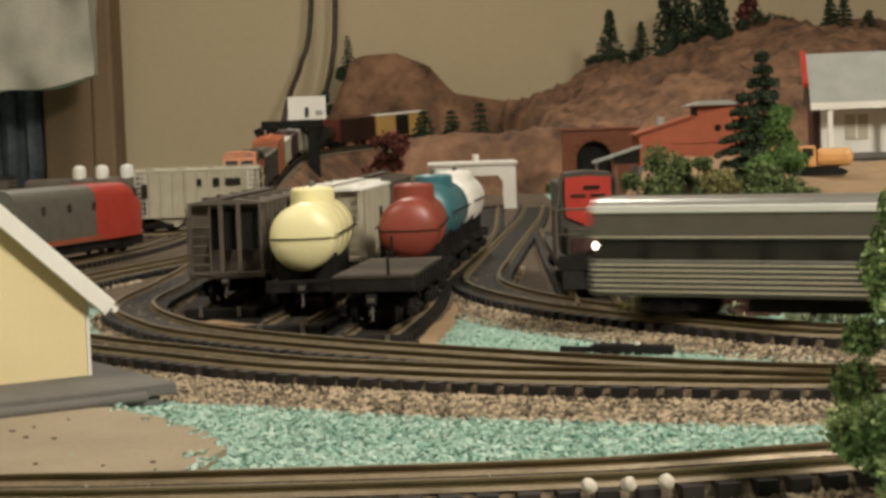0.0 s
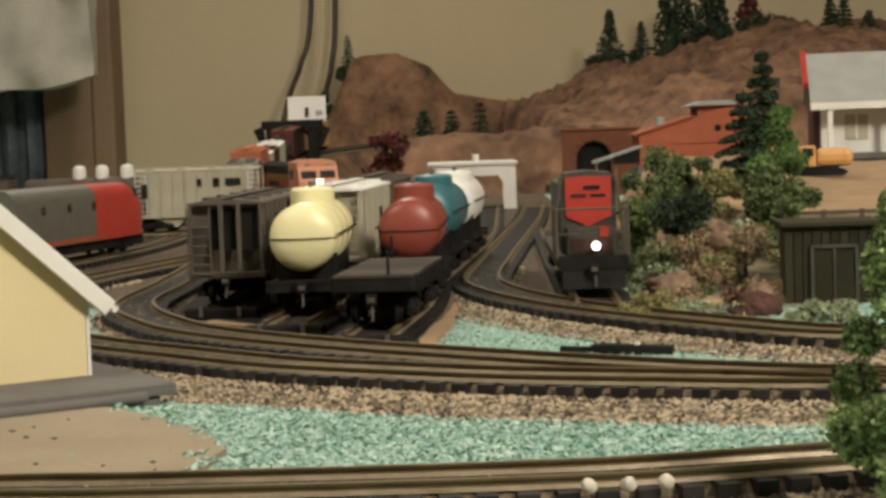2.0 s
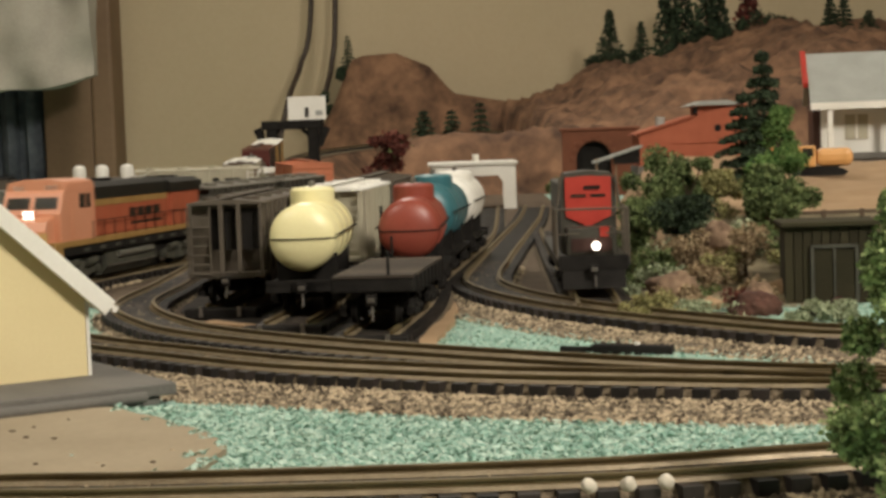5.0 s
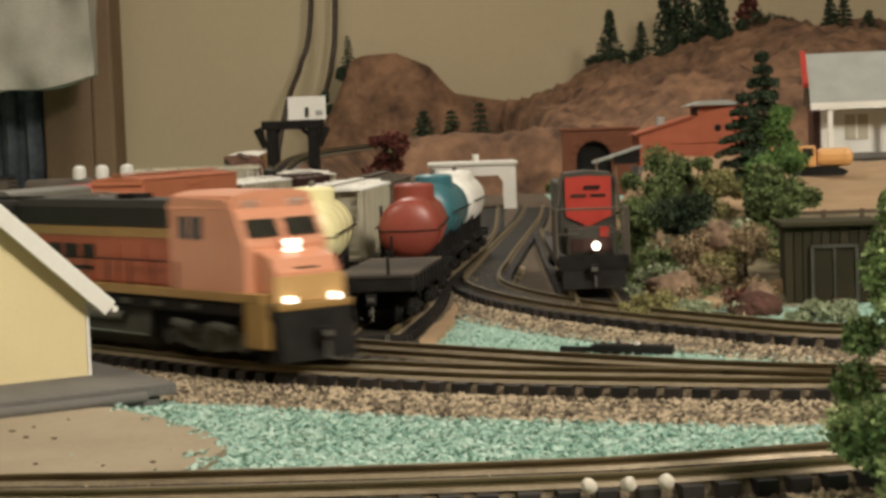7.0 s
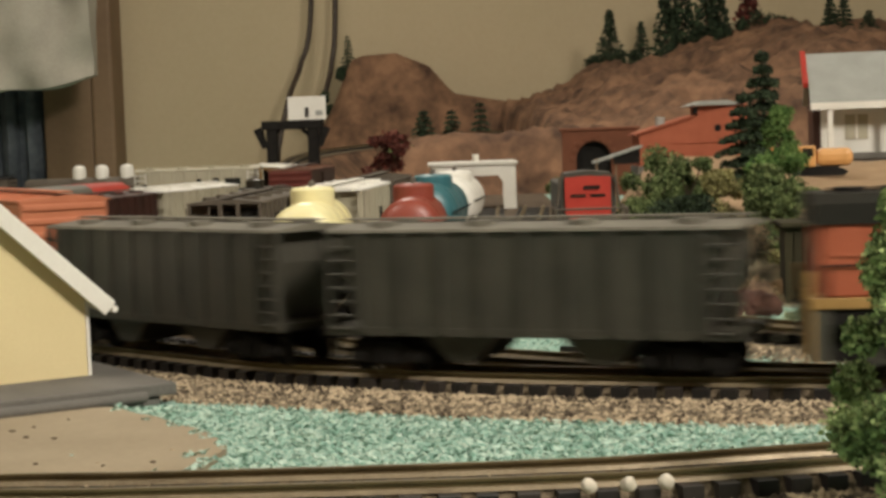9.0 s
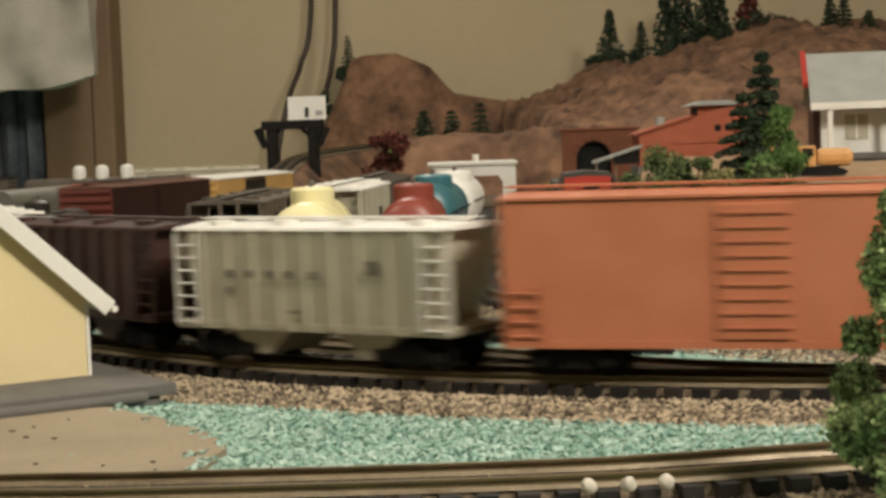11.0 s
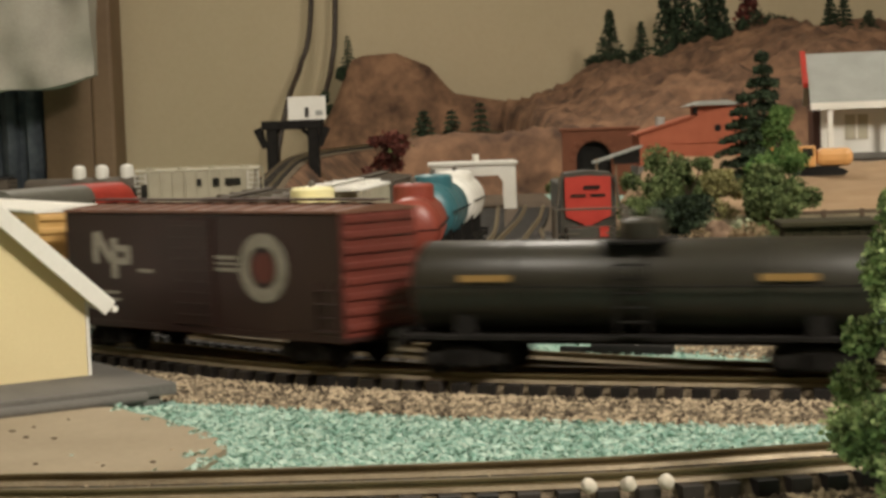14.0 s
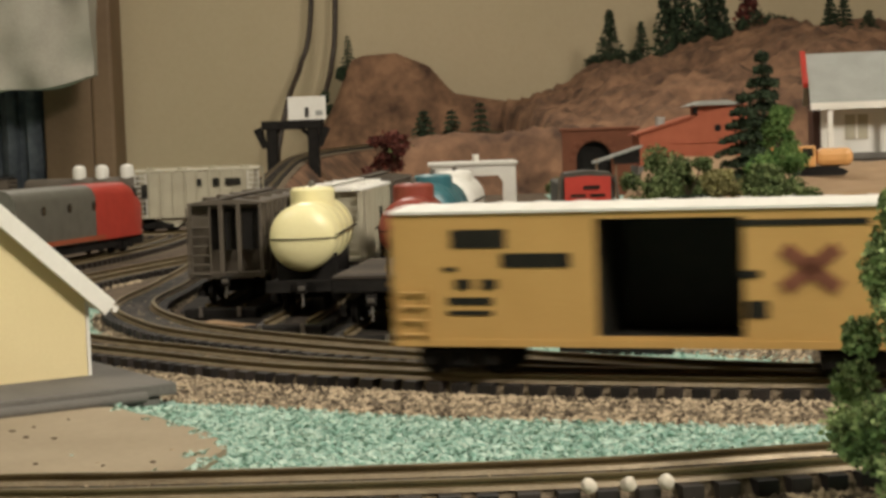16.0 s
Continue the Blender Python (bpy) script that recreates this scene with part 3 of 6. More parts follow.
def turf():
    pts = []
    while len(pts) < 15500:
        y = 0.375 + 0.145 * RNG.random()
        x = RNG.uniform(-0.11, 0.15)
        edge = float(np.interp(y, (0.375, 0.392, 0.414, 0.444, 0.477, 0.512), (-0.085, -0.0674, -0.0595, -0.0575, -0.0720, -0.100)))
        if x < edge + 0.012 * noise.noise((x * 160, y * 160, 0)) - 0.002:
            continue
        if clear_of_tracks(x, y, 0.024):
            pts.append((x, y, 0.0024 if x < edge + 0.001 else 0.0004))
    while len(pts) < 21500:
        y = RNG.uniform(0.55, 0.83)
        x = RNG.uniform(-0.16, 0.13)
        ok = (x > -0.012 and y < 0.79) if x > -0.08 else (y < 0.76)
        if ok and clear_of_tracks(x, y, 0.022):
            pts.append((x, y, 0.0004))
    while len(pts) < 23300:
        x, y = RNG.uniform(-0.19, -0.09), RNG.uniform(0.67, 0.85)
        if x > -0.152 - 0.4 * (y - 0.72) and x < -0.112 - 0.32 * (y - 0.72) and clear_of_tracks(x, y, 0.019):
            pts.append((x, y, 0.0004))
    while len(pts) < 26300:
        x, y = RNG.uniform(0.09, 0.20), RNG.uniform(0.60, 0.75)
        if clear_of_tracks(x, y, 0.022) and y > 0.66 - 0.25 * (x - 0.1) + 0.012 * (x < 0.11):
            pts.append((x, y, 0.0004))
    scatter("turf", pts, RNG.uniform(0.0006, 0.0013, len(pts)), 0.5, M_FLAKE, "clumpy mint green ground-foam turf", blades=True)


turf()


# ---------- rolling stock ----------
def wheel_mesh():
    bm = lathe(bmesh.new(), [(-0.0010, 0.0056), (-0.0004, 0.0056), (-0.0003, 0.0048), (0.0010, 0.0047), (0.0010, 0.0038), (0.0006, 0.0034), (0.0006, 0.0014), (0.0012, 0.0012)], 16)
    bm.transform(Matrix.Rotation(radians(90), 4, "Z"))
    return mesh_of("wheel", bm, M_BLACK, True)


WHEEL = wheel_mesh()


def bogie_mesh(base, heavy=False):
    bm = bmesh.new()
    for s in (-1, 1):
        y0, y1 = sorted((s * 0.0118, s * 0.0138))
        h = base / 2
        prism(bm, [(-h - 0.003, 0.0035), (-h - 0.003, 0.0065), (-h + 0.003, 0.0072), (-0.004, 0.0088), (0.004, 0.0088), (h - 0.003, 0.0072), (h + 0.003, 0.0065), (h + 0.003, 0.0035), (h - 0.002, 0.0038), (0.004, 0.0022), (-0.004, 0.0022), (-h + 0.002, 0.0038)], "Y", y0, y1)
        for k in range(3):
            cyl(bm, (-0.0022 + 0.0022 * k, s * 0.0142, 0.003), (-0.0022 + 0.0022 * k, s * 0.0142, 0.0075), 0.0009, 8)
        for x in (-h, h) + ((0.0,) if heavy else ()):
            cyl(bm, (x, s * 0.0136, 0.0048), (x, s * 0.0152, 0.0048), 0.0018, 10)
    bx(bm, -0.0035, 0.0035, -0.0118, 0.0118, 0.0045, 0.009)
    return bm


BOGIE = mesh_of("truck", bogie_mesh(0.0195), M_BLACK)
_six = bogie_mesh(0.044, True)
_six.transform(Matrix.Diagonal((1.0, 1.05, 1.35, 1.0)))
BOGIE6 = mesh_of("truck", _six, M_GREYUF)


def trucks(car, half, heavy=False):
    for x in (-half, half):
        b = piece("truck", BOGIE6 if heavy else BOGIE, car, Matrix.Translation((x, 0, 0)))
        for a in ((-0.021, 0, 0.021) if heavy else (-0.00975, 0.00975)):
            for s in (-1, 1):
                piece("wheel", WHEEL, b, pose(a, s * 0.0087, 0.0050, 0, 0, 0 if s > 0 else 180))


def coupler(car, half, z=0.0105):
    for s in (-1, 1):
        bm = box(min(s * half, s * (half + 0.0055)), max(s * half, s * (half + 0.0055)), -0.0012, 0.0012, z - 0.0014, z + 0.0014, 0.0003)
        bx(bm, s * (half + 0.0045) - 0.0012, s * (half + 0.0045) + 0.0012, -0.002, 0.002, z - 0.0022, z + 0.0022, 0.0004)
        c = part("coupler", bm, M_BLACK, car)
        part("trip_pin", cyl(bmesh.new(), (s * (half + 0.0048), 0.0004, z - 0.0020), (s * (half + 0.0052), 0.0004, z - 0.0078), 0.00045, 8), M_STEEL, c, "bright steel trip pin")
        part("knuckle", box(s * (half + 0.0059) - 0.0004, s * (half + 0.0059) + 0.0004, -0.0014, 0.0014, z - 0.0008, z + 0.0010, 0.0002), M_STEEL, c)


RUNGS = {}


def ladder(car, x, y, z0, z1, m, along=True, w=0.0045):
    bm = bmesh.new()
    for e in (-w, w):
        a = (x + e, y, z0 - 0.001) if along else (x, y + e, z0 - 0.001)
        b = (x + e, y, z1 + 0.001) if along else (x, y + e, z1 + 0.001)
        cyl(bm, a, b, 0.0004, 6)
    rails = part("ladder", bm, m, car)
    key = (m.name, along, w)
    if key not in RUNGS:
        RUNGS[key] = mesh_of("rung", cyl(bmesh.new(), (-w, 0, 0) if along else (0, -w, 0), (w, 0, 0) if along else (0, w, 0), 0.00038, 6), m)
    for k in range(int((z1 - z0) / 0.0042) + 1):
        piece("rung", RUNGS[key], rails, Matrix.Translation((x, y, z0 + 0.0042 * k)))


def bars(car, rows, m, side=-1, y=0.0172, name="marking"):
    """Painted bars on a car side: (x, z, length, height)."""
    for x, z, l, h in rows:
        yy = sorted((side * y, side * (y + 0.00025)))
        part(name, box(x - l / 2, x + l / 2, yy[0], yy[1], z - h / 2, z + h / 2), m, car)


def boxcar(length, top, body_m, roof_m, end_m, label, doors=1, open_door=False, marks=None):
    car = thing("boxcar", label, "boxcar", "freight cars")
    L, W, z0, z1 = length / 2 - 0.006, 0.0168, 0.0105, top - 0.0025
    if open_door:
        d0, d1 = -0.0165, 0.0262
        for a, b in ((-L, d0), (d1, L)):
            part("side_body", box(a, b, -W, W, z0, z1, 0.0005), body_m, car)
        part("door_sill", box(d0, d1, -W, -W + 0.0012, z0, z0 + 0.0016), body_m, car)
        # Inside painted near-black in place of the shade behind the open door.
        part("far_door", box(d0, d1, W - 0.0014, W, z0, z1), M_DKGREEN, car, "far door, dark for the shade inside the car")
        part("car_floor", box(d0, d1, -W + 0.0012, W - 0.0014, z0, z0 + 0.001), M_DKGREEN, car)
        part("shade_liner", box(d0, d0 + 0.0006, -W + 0.0006, W - 0.0014, z0 + 0.001, z1 - 0.0022), M_DKGREEN, car, "dark panel standing for shade inside the doorway")
        part("shade_liner", box(d1 - 0.0006, d1, -W + 0.0006, W - 0.0014, z0 + 0.001, z1 - 0.0022), M_DKGREEN, car, "dark panel standing for shade inside the doorway")
        part("lintel", box(d0, d1, -W, W, z1 - 0.0022, z1), body_m, car)
    else:
        part("body", box(-L, L, -W, W, z0, z1, 0.0006), body_m, car)
        for s in (-1, 1):
            y = sorted((s * W, s * (W + 0.0009)))
            d = part("door", box(-0.0105, 0.0105, y[0], y[1], z0 + 0.001, z1 - 0.002, 0.0003), body_m, car)
            for k in range(9):
                zz = z0 + 0.0045 + k * (z1 - z0 - 0.009) / 8
                yy = sorted((s * (W + 0.0009), s * (W + 0.0014)))
                part("door_rib", box(-0.0095, 0.0095, yy[0], yy[1], zz - 0.0003, zz + 0.0003), body_m, d)
    roof = prism(bmesh.new(), [(-W - 0.0006, z1), (W + 0.0006, z1), (W + 0.0006, z1 + 0.0008), (0, z1 + 0.0024), (-W - 0.0006, z1 + 0.0008)], "X", -L - 0.0006, L + 0.0006)
    r = part("roof", roof, roof_m, car)
    n = 13
    for k in range(n):
        x = -L + 2 * L * (k + 0.5) / n
        part("roof_rib", prism(bmesh.new(), [(-W, z1 + 0.0009), (0, z1 + 0.0025), (W, z1 + 0.0009), (W, z1 + 0.0013), (0, z1 + 0.0029), (-W, z1 + 0.0013)], "X", x - 0.0004, x + 0.0004), roof_m, r)
    if not open_door:
        part("running_board", box(-L - 0.002, L + 0.002, -0.0028, 0.0028, z1 + 0.0033, z1 + 0.0040), M_MAROON if roof_m is M_NPROOF else roof_m, r)
    for s in (-1, 1):
        for k in range(8):
            zz = z0 + 0.003 + k * (z1 - z0 - 0.005) / 7
            x = sorted((s * L, s * (L + 0.0012)))
            part("end_rib", box(x[0], x[1], -W + 0.001, W - 0.001, zz - 0.0012, zz + 0.0012, 0.0005), end_m, car)
        part("end_panel", box(*sorted((s * L, s * (L + 0.0003))), -W + 0.0003, W - 0.0003, z0, z1), end_m, car)
        ladder(car, s * (L - 0.0065), -W - 0.0007, z0 + 0.002, z0 + 0.016, body_m)
    part("side_sill", box(-L, L, -W - 0.0004, W + 0.0004, z0 - 0.0016, z0 + 0.0006), body_m, car)
    part("underframe", box(-L + 0.004, L - 0.004, -0.004, 0.004, 0.0072, z0), M_BLACK, car)
    trucks(car, L - 0.020)
    coupler(car, L)
    return car


def hopper(length, top, body_m, roof_m, label, marks=None, dark=False, end_ladder=0.010):
    car = thing("covered_hopper", label, "hopper car", "freight cars")
    L, W, z0, z1 = length / 2 - 0.006, 0.0165, 0.0125, top - 0.0025
    c = 0.011
    # sloping-floor body seen from the side
    bm = prism(bmesh.new(), [(-L + c, z0 + 0.001), (L - c, z0 + 0.001), (L - 0.0045, z1 - 0.010), (L - 0.0045, z1), (-L + 0.0045, z1), (-L + 0.0045, z1 - 0.010)], "Y", -W, W)
    part("body", bm, body_m, car)
    part("side_sill", box(-L, L, -W - 0.0005, W + 0.0005, z0 - 0.001, z0 + 0.0015), body_m, car)
    n = 9
    for s in (-1, 1):
        for k in range(n):
            x = -L + c + 0.001 + (2 * L - 2 * c - 0.002) * k / (n - 1)
            y = sorted((s * W, s * (W + 0.0012)))
            part("side_post", box(x - 0.0009, x + 0.0009, y[0], y[1], z0, z1, 0.0003), body_m, car)
    roof = prism(bmesh.new(), [(-W - 0.0008, z1), (W + 0.0008, z1), (W + 0.0004, z1 + 0.0009), (0.004, z1 + 0.0022), (-0.004, z1 + 0.0022), (-W - 0.0004, z1 + 0.0009)], "X", -L, L)
    r = part("roof", roof, roof_m, car)
    for k in range(4):
        for s in (-1, 1):
            x = -L + 2 * L * (k + 0.5) / 4
            part("hatch", cyl(bmesh.new(), (x, s * 0.009, z1 + 0.0012), (x, s * 0.009, z1 + 0.0030), 0.0042, 14), roof_m, r)
    part("running_board", box(-L, L, -0.0026, 0.0026, z1 + 0.0030, z1 + 0.0036), roof_m, r)
    for s in (-1, 1):
        ladder(car, s * (L - 0.005), -W - 0.0008, z0 + 0.001, z1 - 0.002, body_m if dark else M_PURE)
        part("corner_post", box(*sorted((s * L, s * (L - 0.0012))), -W, -W + 0.0012, z0, z1), body_m, car)
        part("corner_post", box(*sorted((s * L, s * (L - 0.0012))), W - 0.0012, W, z0, z1), body_m, car)
        part("end_platform", box(*sorted((s * L, s * (L - 0.011))), -W, W, z0 - 0.001, z0 + 0.0012), body_m, car)
        ladder(car, s * (L + 0.0003), end_ladder, z0 + 0.001, z1 - 0.002, body_m, along=False)
        bm = prism(bmesh.new(), [(s * 0.022 - 0.013, z0), (s * 0.022 + 0.013, z0), (s * 0.022 + 0.004, 0.0035), (s * 0.022 - 0.004, 0.0035)], "Y", -W + 0.003, W - 0.003)
        part("discharge_chute", bm, body_m, car)
    trucks(car, L - 0.0185)
    coupler(car, L)
    return car


def tank_car(length, r, tank_m, label, dome=True, group="freight cars", zc=None, dome_m=None, slot=False, band_m=None, dome_h=0.0030, neck=0.70, deck=False):
    car = thing("tank_car", label, "tank car", group)
    L = length / 2 - 0.005
    zc = zc or 0.0125 + r
    T = L - 0.006
    prof = [(-T - 0.0045, 0.0005), (-T - 0.0042, r * 0.35), (-T - 0.003, r * 0.68), (-T - 0.0012, r * 0.90), (-T + 0.0008, r), (T - 0.0008, r), (T + 0.0012, r * 0.90), (T + 0.003, r * 0.68), (T + 0.0042, r * 0.35), (T + 0.0045, 0.0005)]
    tank = part("tank", lathe(bmesh.new(), prof, 40, at=(0, 0, zc)), tank_m, car, smooth=True)
    if dome:
        part("dome", lathe(bmesh.new(), [(zc + r * 0.55, r * neck), (zc + r + dome_h - 0.0012, r * neck), (zc + r + dome_h, r * (neck - 0.10)), (zc + r + dome_h + 0.0006, 0.0005)], 28, "Z"), dome_m or tank_m, tank, smooth=True)
        for s in (-1, 1):
            part("safety_valve", cyl(bmesh.new(), (s * r * 0.3, 0, zc + r + dome_h), (s * r * 0.3, 0, zc + r + dome_h + 0.0028), 0.0011, 10), M_STEEL, tank)
    if deck:
        part("dome_platform", box(-0.0095, 0.0095, -0.0125, 0.0125, zc + r * 0.93, zc + r * 0.93 + 0.0010, 0.0002), M_BLACK, tank, "black dome platform")
        for s in (-1, 1):
            part("platform_bracket", box(-0.0090, 0.0090, *sorted((s * 0.0095, s * 0.0105)), zc + r * 0.62, zc + r * 0.935), M_BLACK, tank)
    for x in (-T * 0.55, 0.0, T * 0.55):
        part("tank_band", lathe(bmesh.new(), [(x - 0.0007, r + 0.0004), (x + 0.0007, r + 0.0004)], 40, at=(0, 0, zc)), band_m or tank_m, tank)
    if slot:
        for s in (-1, 1):
            seam = bmesh.new()
            arc = [(s * (u + 0.0002), v) for u, v in prof[5:]]
            arc = arc + [(u, -v) for u, v in reversed(arc)]
            for (u0, v0), (u1, v1) in zip(arc, arc[1:]):
                cyl(seam, (u0, v0, zc - 0.0004), (u1, v1, zc - 0.0004), 0.00032, 6)
            part("end_seam", seam, M_BLACK, tank, "dark seam across the tank end")
    part("underframe", box(-L, L, -0.0055, 0.0055, 0.0085, 0.0125), M_BLACK, car)
    for s in (-1, 1):
        part("walkway", box(-L, L, *sorted((s * 0.0055, s * 0.0155)), 0.0108, 0.0120), M_BLACK, car)
        part("bolster", box(s * (L - 0.021) - 0.003, s * (L - 0.021) + 0.003, -0.0125, 0.0125, 0.0115, zc - r * 0.55), M_BLACK, car)
        rail = bmesh.new()
        cyl(rail, (-T, s * (r + 0.0012), zc + 0.001), (T, s * (r + 0.0012), zc + 0.001), 0.00035, 6)
        for k in range(6):
            x = -T + 2 * T * k / 5
            cyl(rail, (x, s * r * 0.98, zc + 0.001), (x, s * (r + 0.0012), zc + 0.001), 0.0003, 6)
        part("handrail", rail, M_BLACK, car)
        part("end_beam", box(*sorted((s * L, s * (L - 0.002))), -0.0155, 0.0155, 0.0085, 0.0135), M_BLACK, car)
    ladder(car, 0.0, -r - 0.0018, 0.012, zc + r * 0.6, M_BLACK)
    trucks(car, L - 0.021)
    coupler(car, L)
    return car


def diesel():
    """Long orange road diesel; its nose points along +x."""
    car = thing("diesel_locomotive", "orange road diesel with black upper hood and yellow stripe", "locomotive", "moving train")
    L = 0.1155
    part("frame", box(-L + 0.004, L - 0.006, -0.0160, 0.0160, 0.0155, 0.0206, 0.0006), M_BLACK, car)
    part("underframe", box(-L + 0.010, L - 0.014, -0.0115, 0.0115, 0.0055, 0.0156), M_BLACK, car)
    part("yellow_sill", box(-L + 0.006, L - 0.010, -0.0170, 0.0170, 0.0205, 0.0236, 0.0003), M_YELSTR, car, "yellow stripe along the sill")
    part("hood", box(-L + 0.012, L - 0.062, -0.0140, 0.0140, 0.0235, 0.0440, 0.0008), M_ORANGE, car)
    part("rear_body", box(-L + 0.008, -L + 0.056, -0.0162, 0.0162, 0.0236, 0.0440, 0.0008), M_ORANGE, car)
    part("hood_stripe", box(-L + 0.058, L - 0.062, -0.0144, 0.0144, 0.0402, 0.0436), M_YELSTR, car, "yellow line under the roof")
    roof = prism(bmesh.new(), [(-0.0146, 0.0438), (0.0146, 0.0438), (0.0140, 0.0505), (0.0105, 0.0530), (-0.0105, 0.0530), (-0.0140, 0.0505)], "X", -L + 0.057, L - 0.062)
    part("upper_hood", roof, M_DKGREEN, car)
    roof = prism(bmesh.new(), [(-0.0170, 0.0438), (0.0170, 0.0438), (0.0168, 0.0495), (0.0125, 0.0522), (-0.0125, 0.0522), (-0.0168, 0.0495)], "X", -L + 0.006, -L + 0.057)
    part("radiator_roof", roof, M_DKGREEN, car)
    for k in range(3):
        part("roof_fan", cyl(bmesh.new(), (-L + 0.018 + 0.013 * k, 0, 0.0520), (-L + 0.018 + 0.013 * k, 0, 0.0534), 0.0058, 18), M_BLACK, car)
    part("exhaust_stack", box(0.0, 0.012, -0.004, 0.004, 0.0528, 0.0548), M_BLACK, car)
    for k in range(6):
        for s in (-1, 1):
            y = sorted((s * 0.0140, s * 0.0144))
            part("hood_door", box(-L + 0.062 + 0.0180 * k, -L + 0.0775 + 0.0180 * k, y[0], y[1], 0.0245, 0.0385), M_ORANGE, car)
    for s in (-1, 1):
        for k in range(4):
            y = sorted((s * 0.0162, s * 0.0166))
            part("radiator_grille", box(-L + 0.011 + 0.011 * k, -L + 0.020 + 0.011 * k, y[0], y[1], 0.035, 0.043), M_ORANGE, car)
    # cab, narrow at the windscreen
    c0, c1 = L - 0.062, L - 0.022
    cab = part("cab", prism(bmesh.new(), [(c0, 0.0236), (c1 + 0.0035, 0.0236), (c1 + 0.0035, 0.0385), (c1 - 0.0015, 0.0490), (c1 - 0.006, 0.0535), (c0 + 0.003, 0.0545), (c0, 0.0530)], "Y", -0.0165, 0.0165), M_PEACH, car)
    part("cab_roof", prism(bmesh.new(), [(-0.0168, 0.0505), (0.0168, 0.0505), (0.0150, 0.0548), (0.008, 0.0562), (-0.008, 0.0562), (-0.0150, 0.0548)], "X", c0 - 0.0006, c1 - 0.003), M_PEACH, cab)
    for s in (-1, 1):
        y = sorted((s * 0.0165, s * 0.0169))
        part("side_window", box(c0 + 0.006, c0 + 0.0195, y[0], y[1], 0.0405, 0.0480), M_GLASS, cab)
        part("window_bar", box(c0 + 0.0123, c0 + 0.0131, *sorted((s * 0.0165, s * 0.0171)), 0.0405, 0.0480), M_PEACH, cab)
        t = math.degrees(math.atan2(0.005, 0.0105))
        w = part("windscreen", box(-0.0003, 0.0003, -0.0062, 0.0062, -0.0032, 0.0032), M_GLASS, cab)
        w.matrix_basis = pose(c1 + 0.0012, s * 0.0078, 0.0440, 0, -t, 0)
        part("cab_door", box(c0 + 0.0215, c0 + 0.0295, *sorted((s * 0.0165, s * 0.0168)), 0.0245, 0.0460), M_PEACH, cab)
        part("number_board", box(c1 - 0.0042, c1 - 0.0030, *sorted((s * 0.006, s * 0.0125)), 0.0505, 0.0530), M_PURE, cab, "pale number board")
    part("headlight_housing", box(c1 + 0.0020, c1 + 0.0062, -0.0034, 0.0034, 0.0350, 0.0404, 0.0005), M_PEACH, cab)
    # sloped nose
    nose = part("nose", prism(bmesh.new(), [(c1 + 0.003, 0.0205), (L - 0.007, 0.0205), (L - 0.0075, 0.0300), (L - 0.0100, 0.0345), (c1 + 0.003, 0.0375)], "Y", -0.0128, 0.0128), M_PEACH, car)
    part("nose_stripe", box(L - 0.0078, L - 0.0066, -0.0139, 0.0139, 0.0208, 0.0290), M_NOSE, nose, "tan yellow lower nose")
    part("nose_badge", box(L - 0.0105, L - 0.0080, -0.0045, 0.0045, 0.0306, 0.0316), M_DKGREEN, nose)
    for s in (-1, 1):
        h = part("headlight", cyl(bmesh.new(), (c1 + 0.0060, s * 0.0016, 0.0391), (c1 + 0.0068, s * 0.0016, 0.0391), 0.0012, 14), M_LIGHT, car, "lit white headlight")
        part("headlight", cyl(bmesh.new(), (c1 + 0.0060, s * 0.0016, 0.0364), (c1 + 0.0068, s * 0.0016, 0.0364), 0.0012, 14), M_LIGHT, car, "lit white headlight")
        part("ditch_light", cyl(bmesh.new(), (L - 0.0065, s * 0.0090, 0.0212), (L - 0.0045, s * 0.0090, 0.0212), 0.0015, 14), M_LIGHT, car, "lit white ditch light")
        part("step_well", box(*sorted((L - 0.020, L - 0.008)), *sorted((s * 0.0120, s * 0.0168)), 0.006, 0.0206, 0.0004), M_YELSTR, car)
        part("step_well", box(-L + 0.004, -L + 0.010, *sorted((s * 0.0120, s * 0.0166)), 0.006, 0.0200, 0.0004), M_GREYUF, car)
        part("corner_rail", cyl(bmesh.new(), (-L + 0.005, s * 0.0160, 0.006), (-L + 0.005, s * 0.0160, 0.0310), 0.0009, 8), M_YELSTR, car, "yellow corner handrail")
        rail = bmesh.new()
        cyl(rail, (-L + 0.008, s * 0.0168, 0.0325), (L - 0.064, s * 0.0168, 0.0325), 0.0003, 6)
        for k in range(12):
            x = -L + 0.010 + k * 0.0148
            cyl(rail, (x, s * 0.0168, 0.0230), (x, s * 0.0168, 0.0325), 0.0003, 6)
        part("handrail", rail, M_BLACK, car)
        for k in range(8):
            part("step_light", box(-L + 0.030 + 0.021 * k, -L + 0.037 + 0.021 * k, *sorted((s * 0.0160, s * 0.0164)), 0.0170, 0.0188), M_GREYUF, car)
    part("anticlimber", box(L - 0.010, L - 0.004, -0.0150, 0.0150, 0.0180, 0.0206, 0.0006), M_YELSTR, car)
    plow = prism(bmesh.new(), [(L - 0.010, 0.0182), (L - 0.0045, 0.0182), (L - 0.002, 0.0020), (L - 0.010, 0.0020)], "Y", -0.0150, 0.0150)
    part("plow", plow, M_BLACK, car)
    part("fuel_tank", prism(bmesh.new(), [(-0.0135, 0.0155), (0.0135, 0.0155), (0.0145, 0.0065), (0.0105, 0.0016), (-0.0105, 0.0016), (-0.0145, 0.0065)], "X", -0.036, 0.036), M_GREYUF, car)
